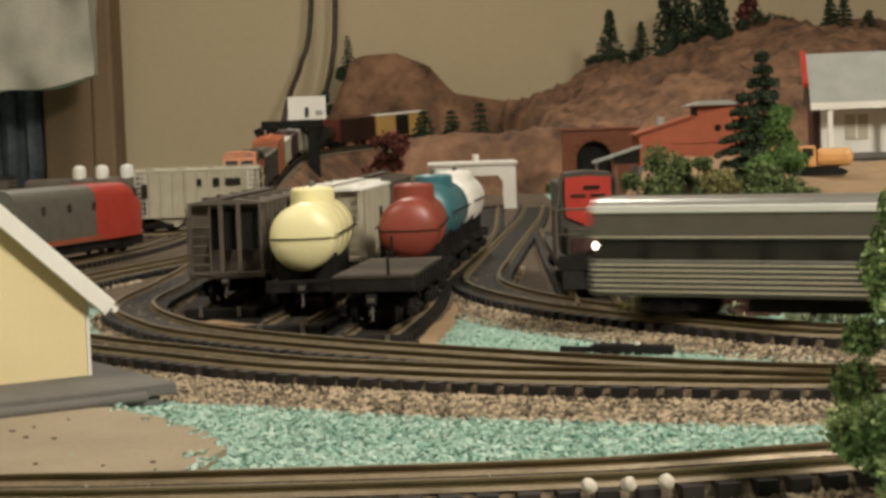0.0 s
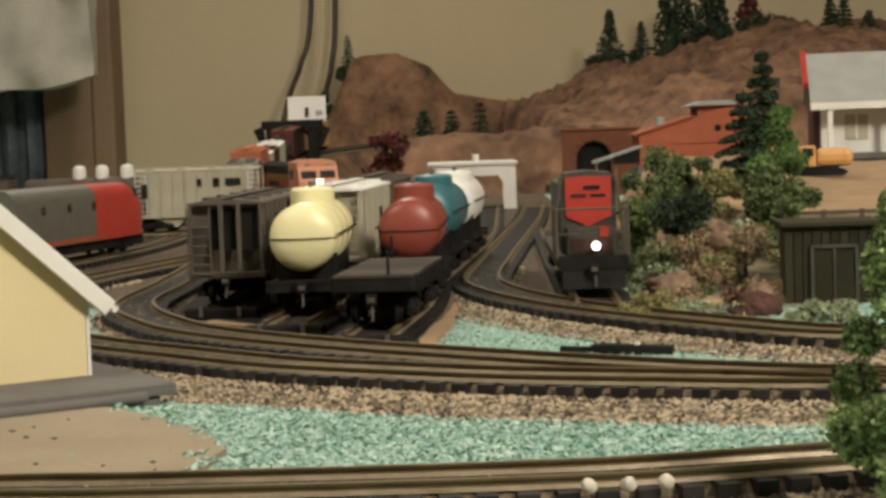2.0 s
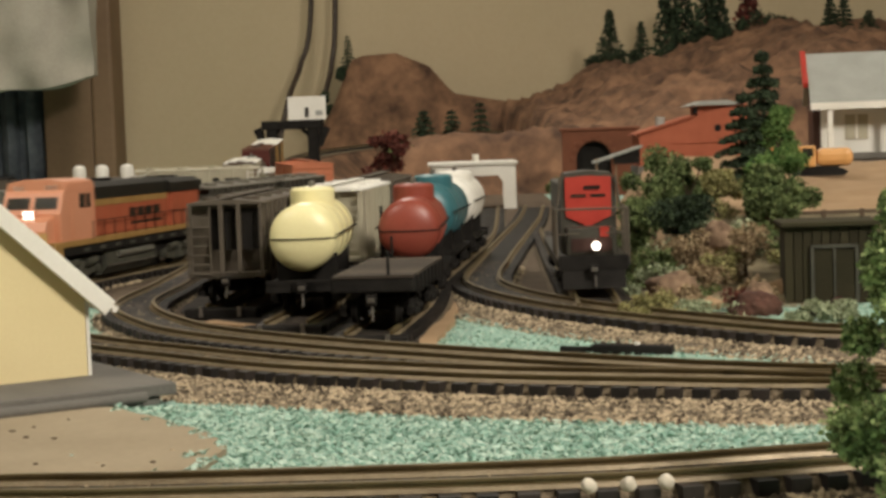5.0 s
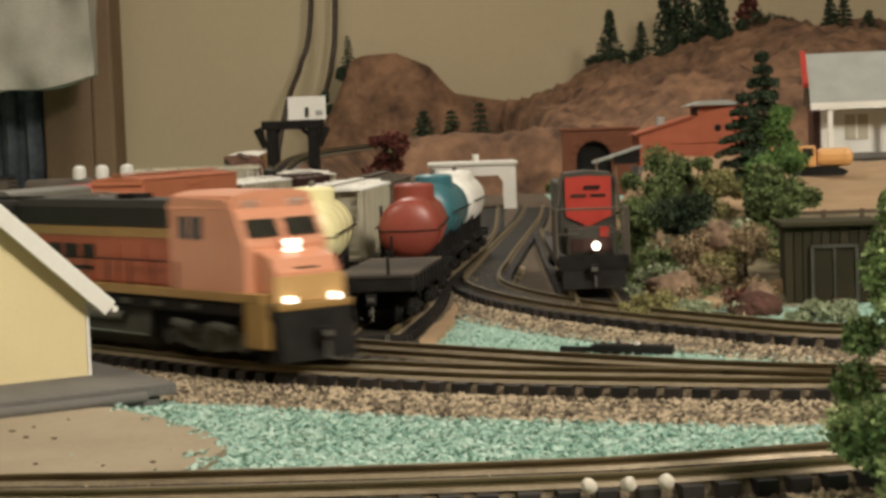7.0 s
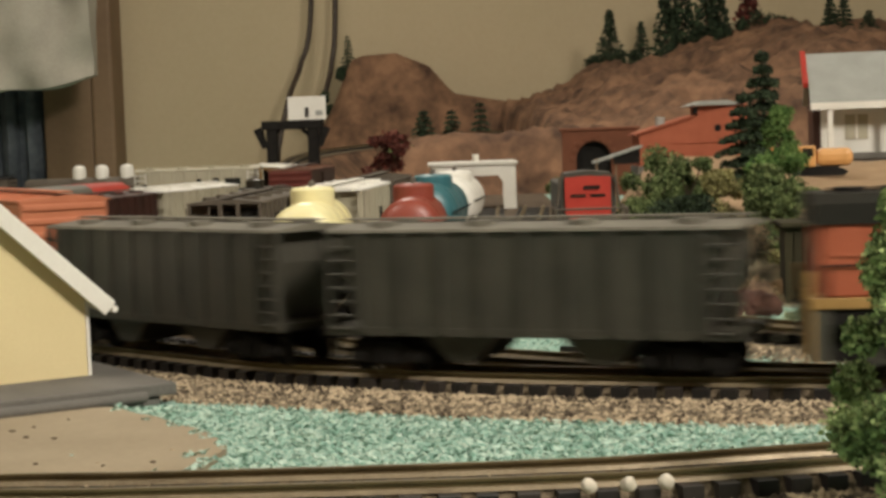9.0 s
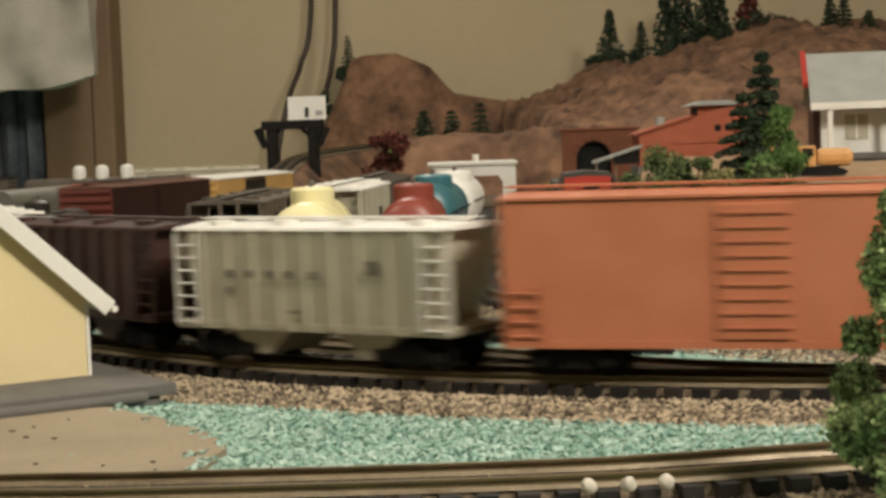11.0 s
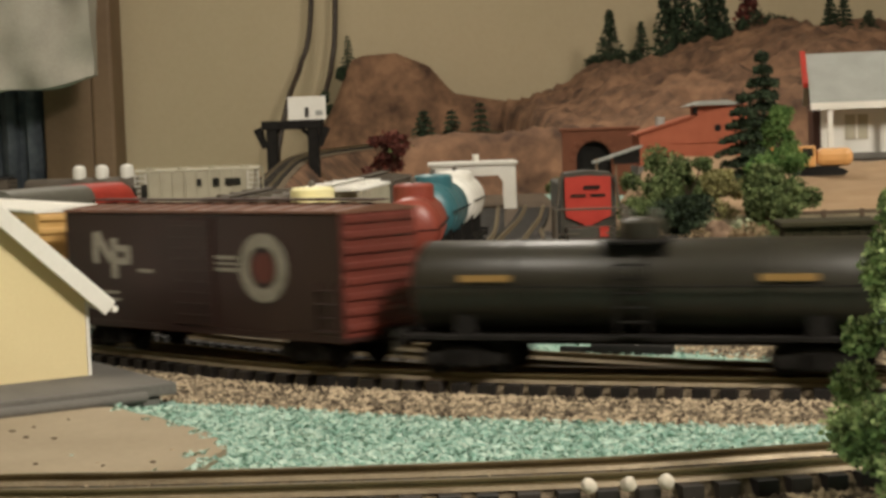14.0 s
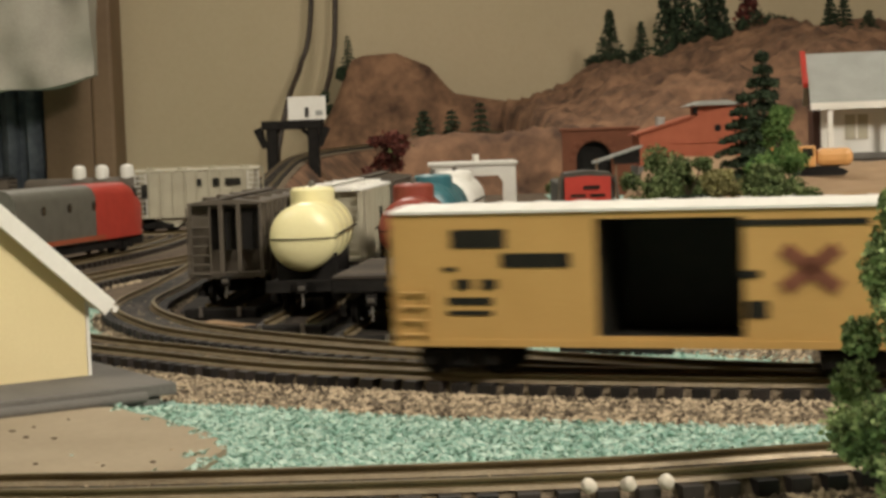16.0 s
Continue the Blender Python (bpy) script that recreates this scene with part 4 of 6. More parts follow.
    for s in (-1, 1):
        part("air_reservoir", cyl(bmesh.new(), (-0.030, s * 0.0148, 0.0122), (0.020, s * 0.0148, 0.0122), 0.0018, 12), M_DULLSILVER, car)
        for x in (-0.0830, -0.0600, 0.0600, 0.0830):
            part("brake_cylinder", cyl(bmesh.new(), (x - 0.0060, s * 0.0160, 0.0118), (x + 0.0060, s * 0.0160, 0.0108), 0.0019, 12), M_GREYUF, car, "dull grey brake cylinder")
        part("tank_seam", box(-0.034, 0.034, *sorted((s * 0.0140, s * 0.0147)), 0.0060, 0.0066), M_STEEL, car)
    for k, (x, w) in enumerate(((-0.040, 0.0100), (-0.0275, 0.0095), (-0.0155, 0.0095), (-0.0035, 0.0085))):
        for s in (-1, 1):
            part("marking", box(x - w / 2, x + w / 2, *sorted((s * 0.0144, s * 0.0147)), 0.0318, 0.0372), M_DKGREEN, car)
    for s in (-1, 1):
        part("marking", box(-0.047, -0.001, *sorted((s * 0.0144, s * 0.0147)), 0.0278, 0.0292), M_DKGREEN, car, "dark painted swoosh line")
    part("rear_plate", box(-L + 0.004, -L + 0.007, -0.0150, 0.0150, 0.0060, 0.0206), M_BLACK, car)
    trucks(car, 0.0715, heavy=True)
    coupler(car, L - 0.004)
    return car


# ---------- the moving freight train ----------
LENGTHS = (0.236, 0.142, 0.142, 0.159, 0.121, 0.128, 0.128, 0.157, 0.153, 0.171)


def ring(car, x, z, r0, r1, m, y=0.0170, label=""):
    bm = bmesh.new()
    n = 32
    for a, b in ((r0, r1),):
        inner = [[bm.verts.new((x + rr * math.cos(2 * math.pi * k / n), yy, z + rr * math.sin(2 * math.pi * k / n))) for k in range(n)] for rr in (a, b) for yy in (-y - 0.0004, -y)]
        i0, i1, o0, o1 = inner
        for k in range(n):
            j = (k + 1) % n
            for p, q in ((i0, o0), (o0, o1), (o1, i1), (i1, i0)):
                bm.faces.new((p[k], p[j], q[j], q[k]))
    part("emblem_ring", bm, m, car, label)


def freight_train():
    cars = [diesel()]
    cars.append(hopper(LENGTHS[1], 0.0455, M_HOPPER, M_HOPROOF, "dark olive covered hopper, worn roof with highlights in its colour", dark=True))
    cars.append(hopper(LENGTHS[2], 0.0455, M_HOPPER, M_HOPROOF, "dark olive covered hopper, worn roof with highlights in its colour", dark=True))
    cars.append(boxcar(LENGTHS[3], 0.0545, M_BOXOR, M_BOXOR, M_BOXOR, "faded orange high boxcar with ribbed ends"))
    for k in (4, 6):
        h = hopper(LENGTHS[k], 0.0460, M_WHITE, M_PURE, "aged white covered hopper with bright white roof")
        bars(h, [(-0.030, 0.0295, 0.003, 0.0026), (-0.022, 0.0295, 0.003, 0.0026), (-0.014, 0.0295, 0.003, 0.0026), (-0.006, 0.0295, 0.003, 0.0026), (0.004, 0.0295, 0.003, 0.0026),
                 (0.027, 0.0320, 0.004, 0.0045), (-0.030, 0.0245, 0.0025, 0.0022), (-0.004, 0.0178, 0.003, 0.0012)], M_DKGREY, y=0.0178)
        cars.append(h)
    cars.insert(5, hopper(LENGTHS[5], 0.0455, M_MAROON, M_MAROON, "dark maroon covered hopper", dark=True))
    bars(cars[5], [(-0.036, 0.036, 0.008, 0.0016), (-0.034, 0.0285, 0.013, 0.0014), (-0.034, 0.0258, 0.013, 0.0014), (-0.034, 0.0231, 0.013, 0.0014)], M_DULLSILVER, y=0.0178)
    t = tank_car(LENGTHS[7], 0.0140, M_TANKBLK, "long satin black tank car with yellow markings", zc=0.0255, dome_h=0.0060, neck=0.48, deck=True)
    bars(t, [(-0.045, 0.0290, 0.016, 0.0020), (0.045, 0.0290, 0.016, 0.0020)], M_YELSTR, y=0.0143)
    cars.append(t)
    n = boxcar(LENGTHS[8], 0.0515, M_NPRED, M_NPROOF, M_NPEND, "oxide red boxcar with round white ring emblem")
    ring(n, 0.0350, 0.0315, 0.0068, 0.0112, M_MARK, label="pale ring emblem")
    part("emblem_disc", cyl(bmesh.new(), (0.0350, -0.0168, 0.0315), (0.0350, -0.0172, 0.0315), 0.0050, 20), M_NPEND, n, "red disc in the emblem")
    # pale slanted and upright strokes of the road mark
    for x, z, l, h, a in ((-0.053, 0.0365, 0.0022, 0.011, 0), (-0.0485, 0.0370, 0.0022, 0.012, 38), (-0.0425, 0.0330, 0.0026, 0.014, 0), (-0.0385, 0.0365, 0.0070, 0.0022, 0), (-0.0385, 0.0320, 0.0070, 0.0022, 0), (-0.0350, 0.0342, 0.0022, 0.0055, 0)):
        b = part("marking", box(-l * 0.65, l * 0.65, -0.0172, -0.0168, -h / 2, h / 2), M_MARK, n)
        b.matrix_basis = pose(x, 0, z, 0, -a if a else 0, 0)
    bars(n, [(0.0170, 0.0345, 0.011, 0.0012), (0.0170, 0.0305, 0.011, 0.0012), (0.0170, 0.0325, 0.011, 0.0008), (-0.0255, 0.0290, 0.008, 0.0012), (-0.046, 0.0210, 0.010, 0.0010), (-0.046, 0.0185, 0.012, 0.0010)], M_MARK, y=0.0168)
    cars.append(n)
    y = boxcar(LENGTHS[9], 0.0510, M_YBOX, M_PURE, M_YBOX, "yellow boxcar with open doorway and white roof", open_door=True)
    bars(y, [(-0.052, 0.0410, 0.017, 0.0055), (-0.0345, 0.0345, 0.021, 0.0042), (-0.061, 0.0320, 0.004, 0.0014), (-0.057, 0.0275, 0.005, 0.003), (-0.049, 0.0275, 0.005, 0.003), (-0.055, 0.0225, 0.014, 0.0022), (-0.055, 0.0190, 0.014, 0.0014), (0.0435, 0.0445, 0.036, 0.0018), (0.030, 0.0200, 0.006, 0.005), (0.028, 0.0300, 0.006, 0.0022)], M_DKGREEN, y=0.0168)
    for a in (-38, 38):
        b = part("emblem", box(-0.0095, 0.0095, -0.0172, -0.0168, -0.0022, 0.0022), M_PORTAL, y, "faded orange crossed emblem")
        b.matrix_basis = pose(0.045, 0.0, 0.0315, 0, a, 0)
    cars.append(y)
    return cars


TRAIN = freight_train()
HALF_BASE = [0.0715] + [n / 2 - 0.026 for n in LENGTHS[1:]]
TRAIN_S = [(0.0, 1.759), (0.5, 1.855), (1.0, 1.950), (1.5, 2.042), (2.0, 2.129), (2.5, 2.215), (3.0, 2.299), (3.5, 2.383), (4.0, 2.470), (4.5, 2.559), (5.0, 2.651), (5.5, 2.747), (6.0, 2.846), (6.5, 2.944), (7.0, 3.0365), (7.5, 3.1345), (8.0, 3.231), (8.5, 3.324), (9.0, 3.412), (9.5, 3.503), (10.0, 3.594), (10.5, 3.683), (11.0, 3.771), (11.5, 3.859), (12.0, 3.946), (12.5, 4.031), (13.0, 4.110), (13.5, 4.1905), (14.0, 4.271), (14.5, 4.3505), (15.0, 4.435), (15.5, 4.518), (16.0, 4.594)]


def coach():
    """Smooth-sided silver passenger car."""
    car = thing("passenger_coach", "silver fluted passenger coach with dark window band", "passenger car")
    L, W = 0.118, 0.0165
    part("lower_body", box(-L, L, -W, W, 0.0085, 0.0225, 0.0006), M_DULLSILVER, car)
    part("window_band", box(-L + 0.002, L - 0.002, -W + 0.0008, W - 0.0008, 0.0225, 0.0305), M_GLASS, car)
    part("upper_body", box(-L, L, -W, W, 0.0305, 0.0405, 0.0006), M_DKGREY, car)
    part("roof", prism(bmesh.new(), [(-W - 0.0003, 0.0402), (W + 0.0003, 0.0402), (W - 0.0010, 0.0428), (0.0125, 0.0448), (0.006, 0.0458), (-0.006, 0.0458), (-0.0125, 0.0448), (-W + 0.0010, 0.0428)], "X", -L, L), M_SILVER, car, "silver roof", smooth=True)
    # White strips stand in for the lamp's reflection along the silver roof.
    for s in (-1, 1):
        part("roof_highlight", box(-L, L, *sorted((s * (W - 0.0004), s * (W + 0.0005))), 0.0400, 0.0430, 0.0004), M_PURE, car, "white strip painted as the roof's highlight")
    for s in (-1, 1):
        for z in (0.0105, 0.0125, 0.0145, 0.0165, 0.0185, 0.0205, 0.0310):
            part("side_flute", box(-L, L, *sorted((s * W, s * (W + 0.0004))), z - 0.0004, z + 0.0004), M_WHITE, car)
        for k in range(9):
            x = -L + 0.022 + 0.024 * k
            part("window_pillar", box(x - 0.002, x + 0.002, *sorted((s * (W - 0.0009), s * (W - 0.0003))), 0.0225, 0.0305), M_BLACK, car)
        part("end_door", box(*sorted((s * L, s * (L + 0.0004))), -0.005, 0.005, 0.0100, 0.0370), M_BLACK, car)
        part("diaphragm", box(*sorted((s * L, s * (L + 0.003))), -0.0065, 0.0065, 0.0375, 0.0385), M_BLACK, car)
    part("underframe", box(-L * 0.5, L * 0.5, -0.012, 0.012, 0.0030, 0.0092), M_BLACK, car)
    trucks(car, L - 0.030)
    coupler(car, L)
    return car


COACH = coach()


# ---------- standing cars ----------
def s_at(key, y):
    p = PATHS[key]
    return float(p.s[int(np.argmin(np.abs(p.p[:, 1] - y)))])


def place(car, key, s, half):
    car.matrix_basis = PATHS[key].seat(s, half)
    return car


def open_end_hopper():
    car = hopper(0.150, 0.0470, M_GREYCAR, M_GREYCAR, "weathered grey-brown hopper with open ladder end", dark=True, end_ladder=-0.0115)
    # Black panels between the posts, painted as shade in the open end.
    for y0, y1 in ((-0.0070, -0.0030), (-0.0010, 0.0050), (0.0070, 0.0150)):
        part("bay_shade_panel", box(0.0646, 0.0651, y0, y1, 0.0240, 0.0425), M_BLACK, car, "black panel standing for a shaded open bay")
    for y in (-0.002, 0.006):
        part("end_brace", box(0.0675, 0.0690, y - 0.0009, y + 0.0009, 0.0125, 0.0445), M_GREYCAR, car)
    return car


def reversed_seat(car, key, s, half):
    car.matrix_basis = PATHS[key].seat(s, half) @ pose(0, 0, 0, 0, 0, 180)
    return car


def flatcar(length):
    car = thing("flatcar", "empty flat car with worn wooden deck", "flat car", "freight cars")
    L, W = length / 2 - 0.005, 0.0160
    part("frame", box(-L, L, -W, W, 0.0130, 0.0185, 0.0006), M_BLACK, car)
    n = 26
    me = mesh_of("plank", box(-0.0021, 0.0021, -W + 0.0004, W - 0.0004, 0.0185, 0.0196), M_DECK)
    for k in range(n):
        piece("plank", me, car, Matrix.Translation((-L + 2 * L * (k + 0.5) / n, 0, 0)))
    for s in (-1, 1):
        for k in range(8):
            part("stake_pocket", box(-L + 0.006 + k * (2 * L - 0.012) / 7 - 0.001, -L + 0.006 + k * (2 * L - 0.012) / 7 + 0.001, *sorted((s * W, s * (W + 0.001))), 0.0120, 0.0190), M_BLACK, car)
        part("brake_post", cyl(bmesh.new(), (s * (L - 0.001), s * 0.006, 0.0195), (s * (L - 0.001), s * 0.006, 0.0290), 0.0006, 8), M_BLACK, car)
    trucks(car, L - 0.020)
    coupler(car, L)
    return car


reversed_seat(open_end_hopper(), "y1", s_at("y1", 0.838), 0.048)
cream = tank_car(0.108, 0.0142, M_CREAM, "cream yellow tank car with dark end seam", slot=True, zc=0.0310, dome_m=M_CREAM, dome_h=0.0058)
reversed_seat(cream, "y2", s_at("y2", 0.768), 0.030)
grey = hopper(0.135, 0.0490, M_WHITE, M_PURE, "pale grey covered hopper with silver hatches")
reversed_seat(grey, "y2", s_at("y2", 0.900), 0.042)
reversed_seat(boxcar(0.14, 0.049, M_GREYCAR, M_GREYCAR, M_GREYCAR, "weathered grey boxcar in the yard"), "y2", s_at("y2", 1.050), 0.045)
reversed_seat(flatcar(0.104), "y3", s_at("y3", 0.699), 0.027)
reversed_seat(tank_car(0.108, 0.0138, M_TRED, "brick red tank car with end seam", slot=True, zc=0.0305, dome_h=0.0055), "y3", s_at("y3", 0.808), 0.030)
reversed_seat(tank_car(0.112, 0.0150, M_TBLUE, "teal blue tank car with black dome platform", zc=0.0320, dome_h=0.0042), "y3", s_at("y3", 0.925), 0.032)
reversed_seat(tank_car(0.105, 0.0148, M_PURE, "white tank car in the yard", zc=0.0325), "y3", s_at("y3", 1.040), 0.030)
place(hopper(0.116, 0.0525, M_WHITE, M_WHITE, "aged cream covered hopper with dark markings"), "b2", 0.602 - 0.225, 0.035)
PS2 = [o for o in scene.objects if o.get("label") == "aged cream covered hopper with dark markings"][0]
PS2.matrix_basis = pose(-0.203, 1.45, RAIL_Z)
bars(PS2, [(-0.044, 0.034, 0.005, 0.012), (-0.052, 0.030, 0.003, 0.016), (0.002, 0.040, 0.004, 0.006), (0.016, 0.040, 0.005, 0.007), (0.030, 0.040, 0.013, 0.006)], M_DKGREEN, y=0.0178)


def streamliner():
    """Silver cab unit with a red nose."""
    car = thing("streamlined_diesel", "silver streamlined diesel with red nose and orange stripe", "locomotive")
    L, W = 0.095, 0.0168
    prof = [(-W, 0.0110), (W, 0.0110), (W, 0.0400), (W - 0.0025, 0.0450), (W - 0.007, 0.0478), (-W + 0.007, 0.0478), (-W + 0.0025, 0.0450), (-W, 0.0400)]
    part("body", prism(bmesh.new(), prof, "X", -L, L - 0.082), M_DULLSILVER, car, smooth=True)
    bm = bmesh.new()
    rings = []
    for x, k, top in ((L - 0.082, 1.0, 1.0), (L - 0.034, 1.0, 1.0), (L - 0.026, 1.0, 1.0), (L - 0.020, 0.99, 0.93), (L - 0.015, 0.97, 0.80), (L - 0.006, 0.86, 0.74), (L - 0.001, 0.66, 0.66), (L, 0.45, 0.55)):
        rings.append([bm.verts.new((x, y * k, 0.0110 + (z - 0.0110) * top)) for y, z in prof])
    for a, b in zip(rings, rings[1:]):
        for k in range(len(prof)):
            j = (k + 1) % len(prof)
            bm.faces.new((a[k], a[j], b[j], b[k]))
    bm.faces.new(rings[-1])
    part("nose", bm, M_RED, car, "red rounded nose", smooth=True)
    for s in (-1, 1):
        part("stripe", box(-L, L - 0.070, *sorted((s * W, s * (W + 0.0003))), 0.0115, 0.0145), M_ORANGE, car, "orange side stripe")
        part("windscreen", box(L - 0.0195, L - 0.0185, *sorted((s * 0.002, s * 0.011)), 0.0385, 0.0425), M_GLASS, car)
        for k in range(3):
            part("porthole", cyl(bmesh.new(), (-0.06 + 0.035 * k, s * W, 0.034), (-0.06 + 0.035 * k, s * (W + 0.0004), 0.034), 0.003, 14), M_GLASS, car)
    part("skirt", box(-L, L - 0.004, -W + 0.003, W - 0.003, 0.0045, 0.0112), M_BLACK, car)
    trucks(car, L - 0.035)
    coupler(car, L)
    return car


place(streamliner(), "b1", s_at("b1", 1.118), 0.06)
tri = thing("three_dome_car", "dark tank car with three pale silver domes", "tank car", "freight cars", m=pose(-0.326, 1.66, RAIL_Z))
part("tank", lathe(bmesh.new(), [(-0.075, 0.006), (-0.074, 0.011), (-0.071, 0.0135), (0.071, 0.0135), (0.074, 0.011), (0.075, 0.006)], 28, at=(0, 0, 0.030)), M_GREYCAR, tri, smooth=True)
for x in (-0.022, 0.0, 0.024):
    part("dome", lathe(bmesh.new(), [(0.040, 0.0065), (0.0520, 0.0065), (0.0545, 0.0045), (0.0555, 0.0005)], 20, "Z", (x, 0, 0)), M_PURE, tri, "pale silver dome", smooth=True)
part("underframe", box(-0.076, 0.076, -0.012, 0.012, 0.0085, 0.0175), M_BLACK, tri)
trucks(tri, 0.052)
dark = boxcar(0.15, 0.047, M_GREYCAR, M_BLACK, M_GREYCAR, "dark grey boxcar on the storage track")
dark.matrix_basis = pose(-0.482, 1.66, RAIL_Z)


def switcher():
    """Small red road switcher; its end faces +x."""
    car = thing("red_locomotive", "red and dark grey hood diesel parked on the spur", "locomotive")
    L = 0.085
    part("frame", box(-L, L, -0.0165, 0.0165, 0.0115, 0.0155, 0.0005), M_HOPPER, car)
    part("long_hood", box(-L + 0.012, 0.030, -0.0125, 0.0125, 0.0155, 0.0470, 0.0010), M_HOPPER, car)
    cab = part("cab", prism(bmesh.new(), [(-0.0128, 0.0155), (0.0128, 0.0155), (0.0126, 0.0490), (0.0105, 0.0525), (0.0, 0.0535), (-0.0105, 0.0525), (-0.0126, 0.0490)], "X", 0.030, 0.056), M_HOPPER, car)
    part("cab_front", prism(bmesh.new(), [(-0.0104, 0.0325), (0.0, 0.0278), (0.0104, 0.0325), (0.0106, 0.0505), (0.0, 0.0512), (-0.0106, 0.0505)], "X", 0.056, 0.0570), M_RED, cab, "red cab front")
    for y in (-0.0045, 0.0045):
        part("windscreen", box(0.0570, 0.0574, y - 0.0034, y + 0.0034, 0.0415, 0.0428), M_GLASS, cab)
    part("number_board", box(0.0570, 0.0575, -0.0020, 0.0055, 0.0450, 0.0466), M_BLACK, cab)
    nose = part("short_hood", box(0.056, L - 0.012, -0.0110, 0.0110, 0.0155, 0.0282, 0.0012), M_HOPPER, car)
    part("hood_patch", box(L - 0.0120, L - 0.0114, -0.0090, 0.0090, 0.0175, 0.0235), M_MAROON, nose)
    part("headlight", cyl(bmesh.new(), (L - 0.013, 0.002, 0.0200), (L - 0.0085, 0.002, 0.0200), 0.0019, 16), M_LIGHT, car, "lit white headlight")
    part("red_panel", box(0.0700, L - 0.0113, 0.0040, 0.0080, 0.0240, 0.0285), M_RED, nose)
    def bar(p, q, r, name):
        part(name, cyl(bmesh.new(), p, q, r, 8), M_GREYCAR, car)
    for s in (-1, 1):
        bar((L - 0.003, s * 0.0160, 0.0150), (L - 0.003, s * 0.0160, 0.0370), 0.0006, "rail_post")
        bar((L - 0.003, s * 0.0160, 0.0370), (0.030, s * 0.0160, 0.0370), 0.0005, "handrail")
        bar((L - 0.003, s * 0.0160, 0.0260), (L - 0.003, s * 0.0060, 0.0260), 0.0004, "handrail")
        for x in (0.045, 0.060, 0.072):
            bar((x, s * 0.0160, 0.0150), (x, s * 0.0160, 0.0370), 0.0005, "rail_post")
    bar((L - 0.003, -0.0160, 0.0370), (L - 0.003, 0.0160, 0.0370), 0.0005, "handrail")
    for s in (-1, 1):
        part("grab_iron", cyl(bmesh.new(), (0.0575, s * 0.0145, 0.037), (0.0575, s * 0.0125, 0.0510), 0.0005, 8), M_GREYCAR, cab)
    part("plow", prism(bmesh.new(), [(L - 0.004, 0.0020), (L + 0.004, 0.0020), (L + 0.001, 0.0105), (L - 0.004, 0.0105)], "Y", -0.0140, 0.0140), M_BLACK, car)
    part("pilot", box(L - 0.0005, L + 0.0015, -0.0155, 0.0155, 0.0100, 0.0165), M_BLACK, car)
    trucks(car, 0.050)
    coupler(car, L)
    return car


reversed_seat(switcher(), "spur", s_at("spur", 0.845), 0.045)


# ---------- buildings ----------
def yellow_house():
    """Its gable faces the front track; origin at the gable's corner by the rails, x along the gable, y into its depth."""
    h = thing("house", "cream yellow gabled house with white roof boards", "house", m=pose(-0.1150, 0.5504, 0.0068, 0, 0, 180 + 32))
    # local x runs away along the gable, local -y into depth
    W, D, e, r = 0.084, 0.055, 0.0262, 0.0650
    part("wall", prism(bmesh.new(), [(0, 0), (W, 0), (W, e), (W / 2, r), (0, e)], "Y", -D, 0), M_CREAMWALL, h)
    sl = math.atan2(r - e, W / 2)
    n = math.hypot(r - e, W / 2) + 0.0075
    for s in (0, 1):
        rf = part("roof", box(-0.0075, n - 0.0075, -D - 0.006, 0.0045, 0.0004, 0.0030, 0.0004), M_PURE, h, "white roof slope")
        rf.matrix_basis = pose(0, 0, e, 0, -math.degrees(sl), 0) if not s else Matrix.Translation((W, 0, e)) @ pose(0, 0, 0, 0, 0, 180) @ Matrix.Translation((0, D, 0)) @ pose(0, 0, 0, 0, -math.degrees(sl), 0)
        bb = part("rake_board", box(-0.0078, n - 0.0072, 0.0034, 0.0050, -0.0022, 0.0034, 0.0004), M_PURE, rf, "white rake board")
    part("corner_board", box(-0.0004, 0.0007, -0.0007, 0.0004, 0.0, e), M_PURE, h, "white corner board")
    part("gutter", cyl(bmesh.new(), (-0.0072, -D, e - 0.0050), (-0.0072, 0.006, e - 0.0050), 0.0011, 10), M_PURE, h)
    b = thing("house_platform", "dark grey two-step platform under the house", "platform", m=pose(-0.1150, 0.5504, 0, 0, 0, 180 + 32))
    part("upper_step", box(-0.0145, 0.13, -0.060, 0.036, 0.0030, 0.0068, 0.0006), M_GREYBASE, b)
    part("lower_step", box(-0.0095, 0.14, -0.058, 0.0345, 0.0, 0.0030, 0.0006), M_GREYBASE, b)
    part("edge_roll", cyl(bmesh.new(), (-0.004, 0.0365, 0.0033), (0.14, 0.0365, 0.0033), 0.0017, 14), M_GREYBASE, b, "rounded dark grey edging")


yellow_house()


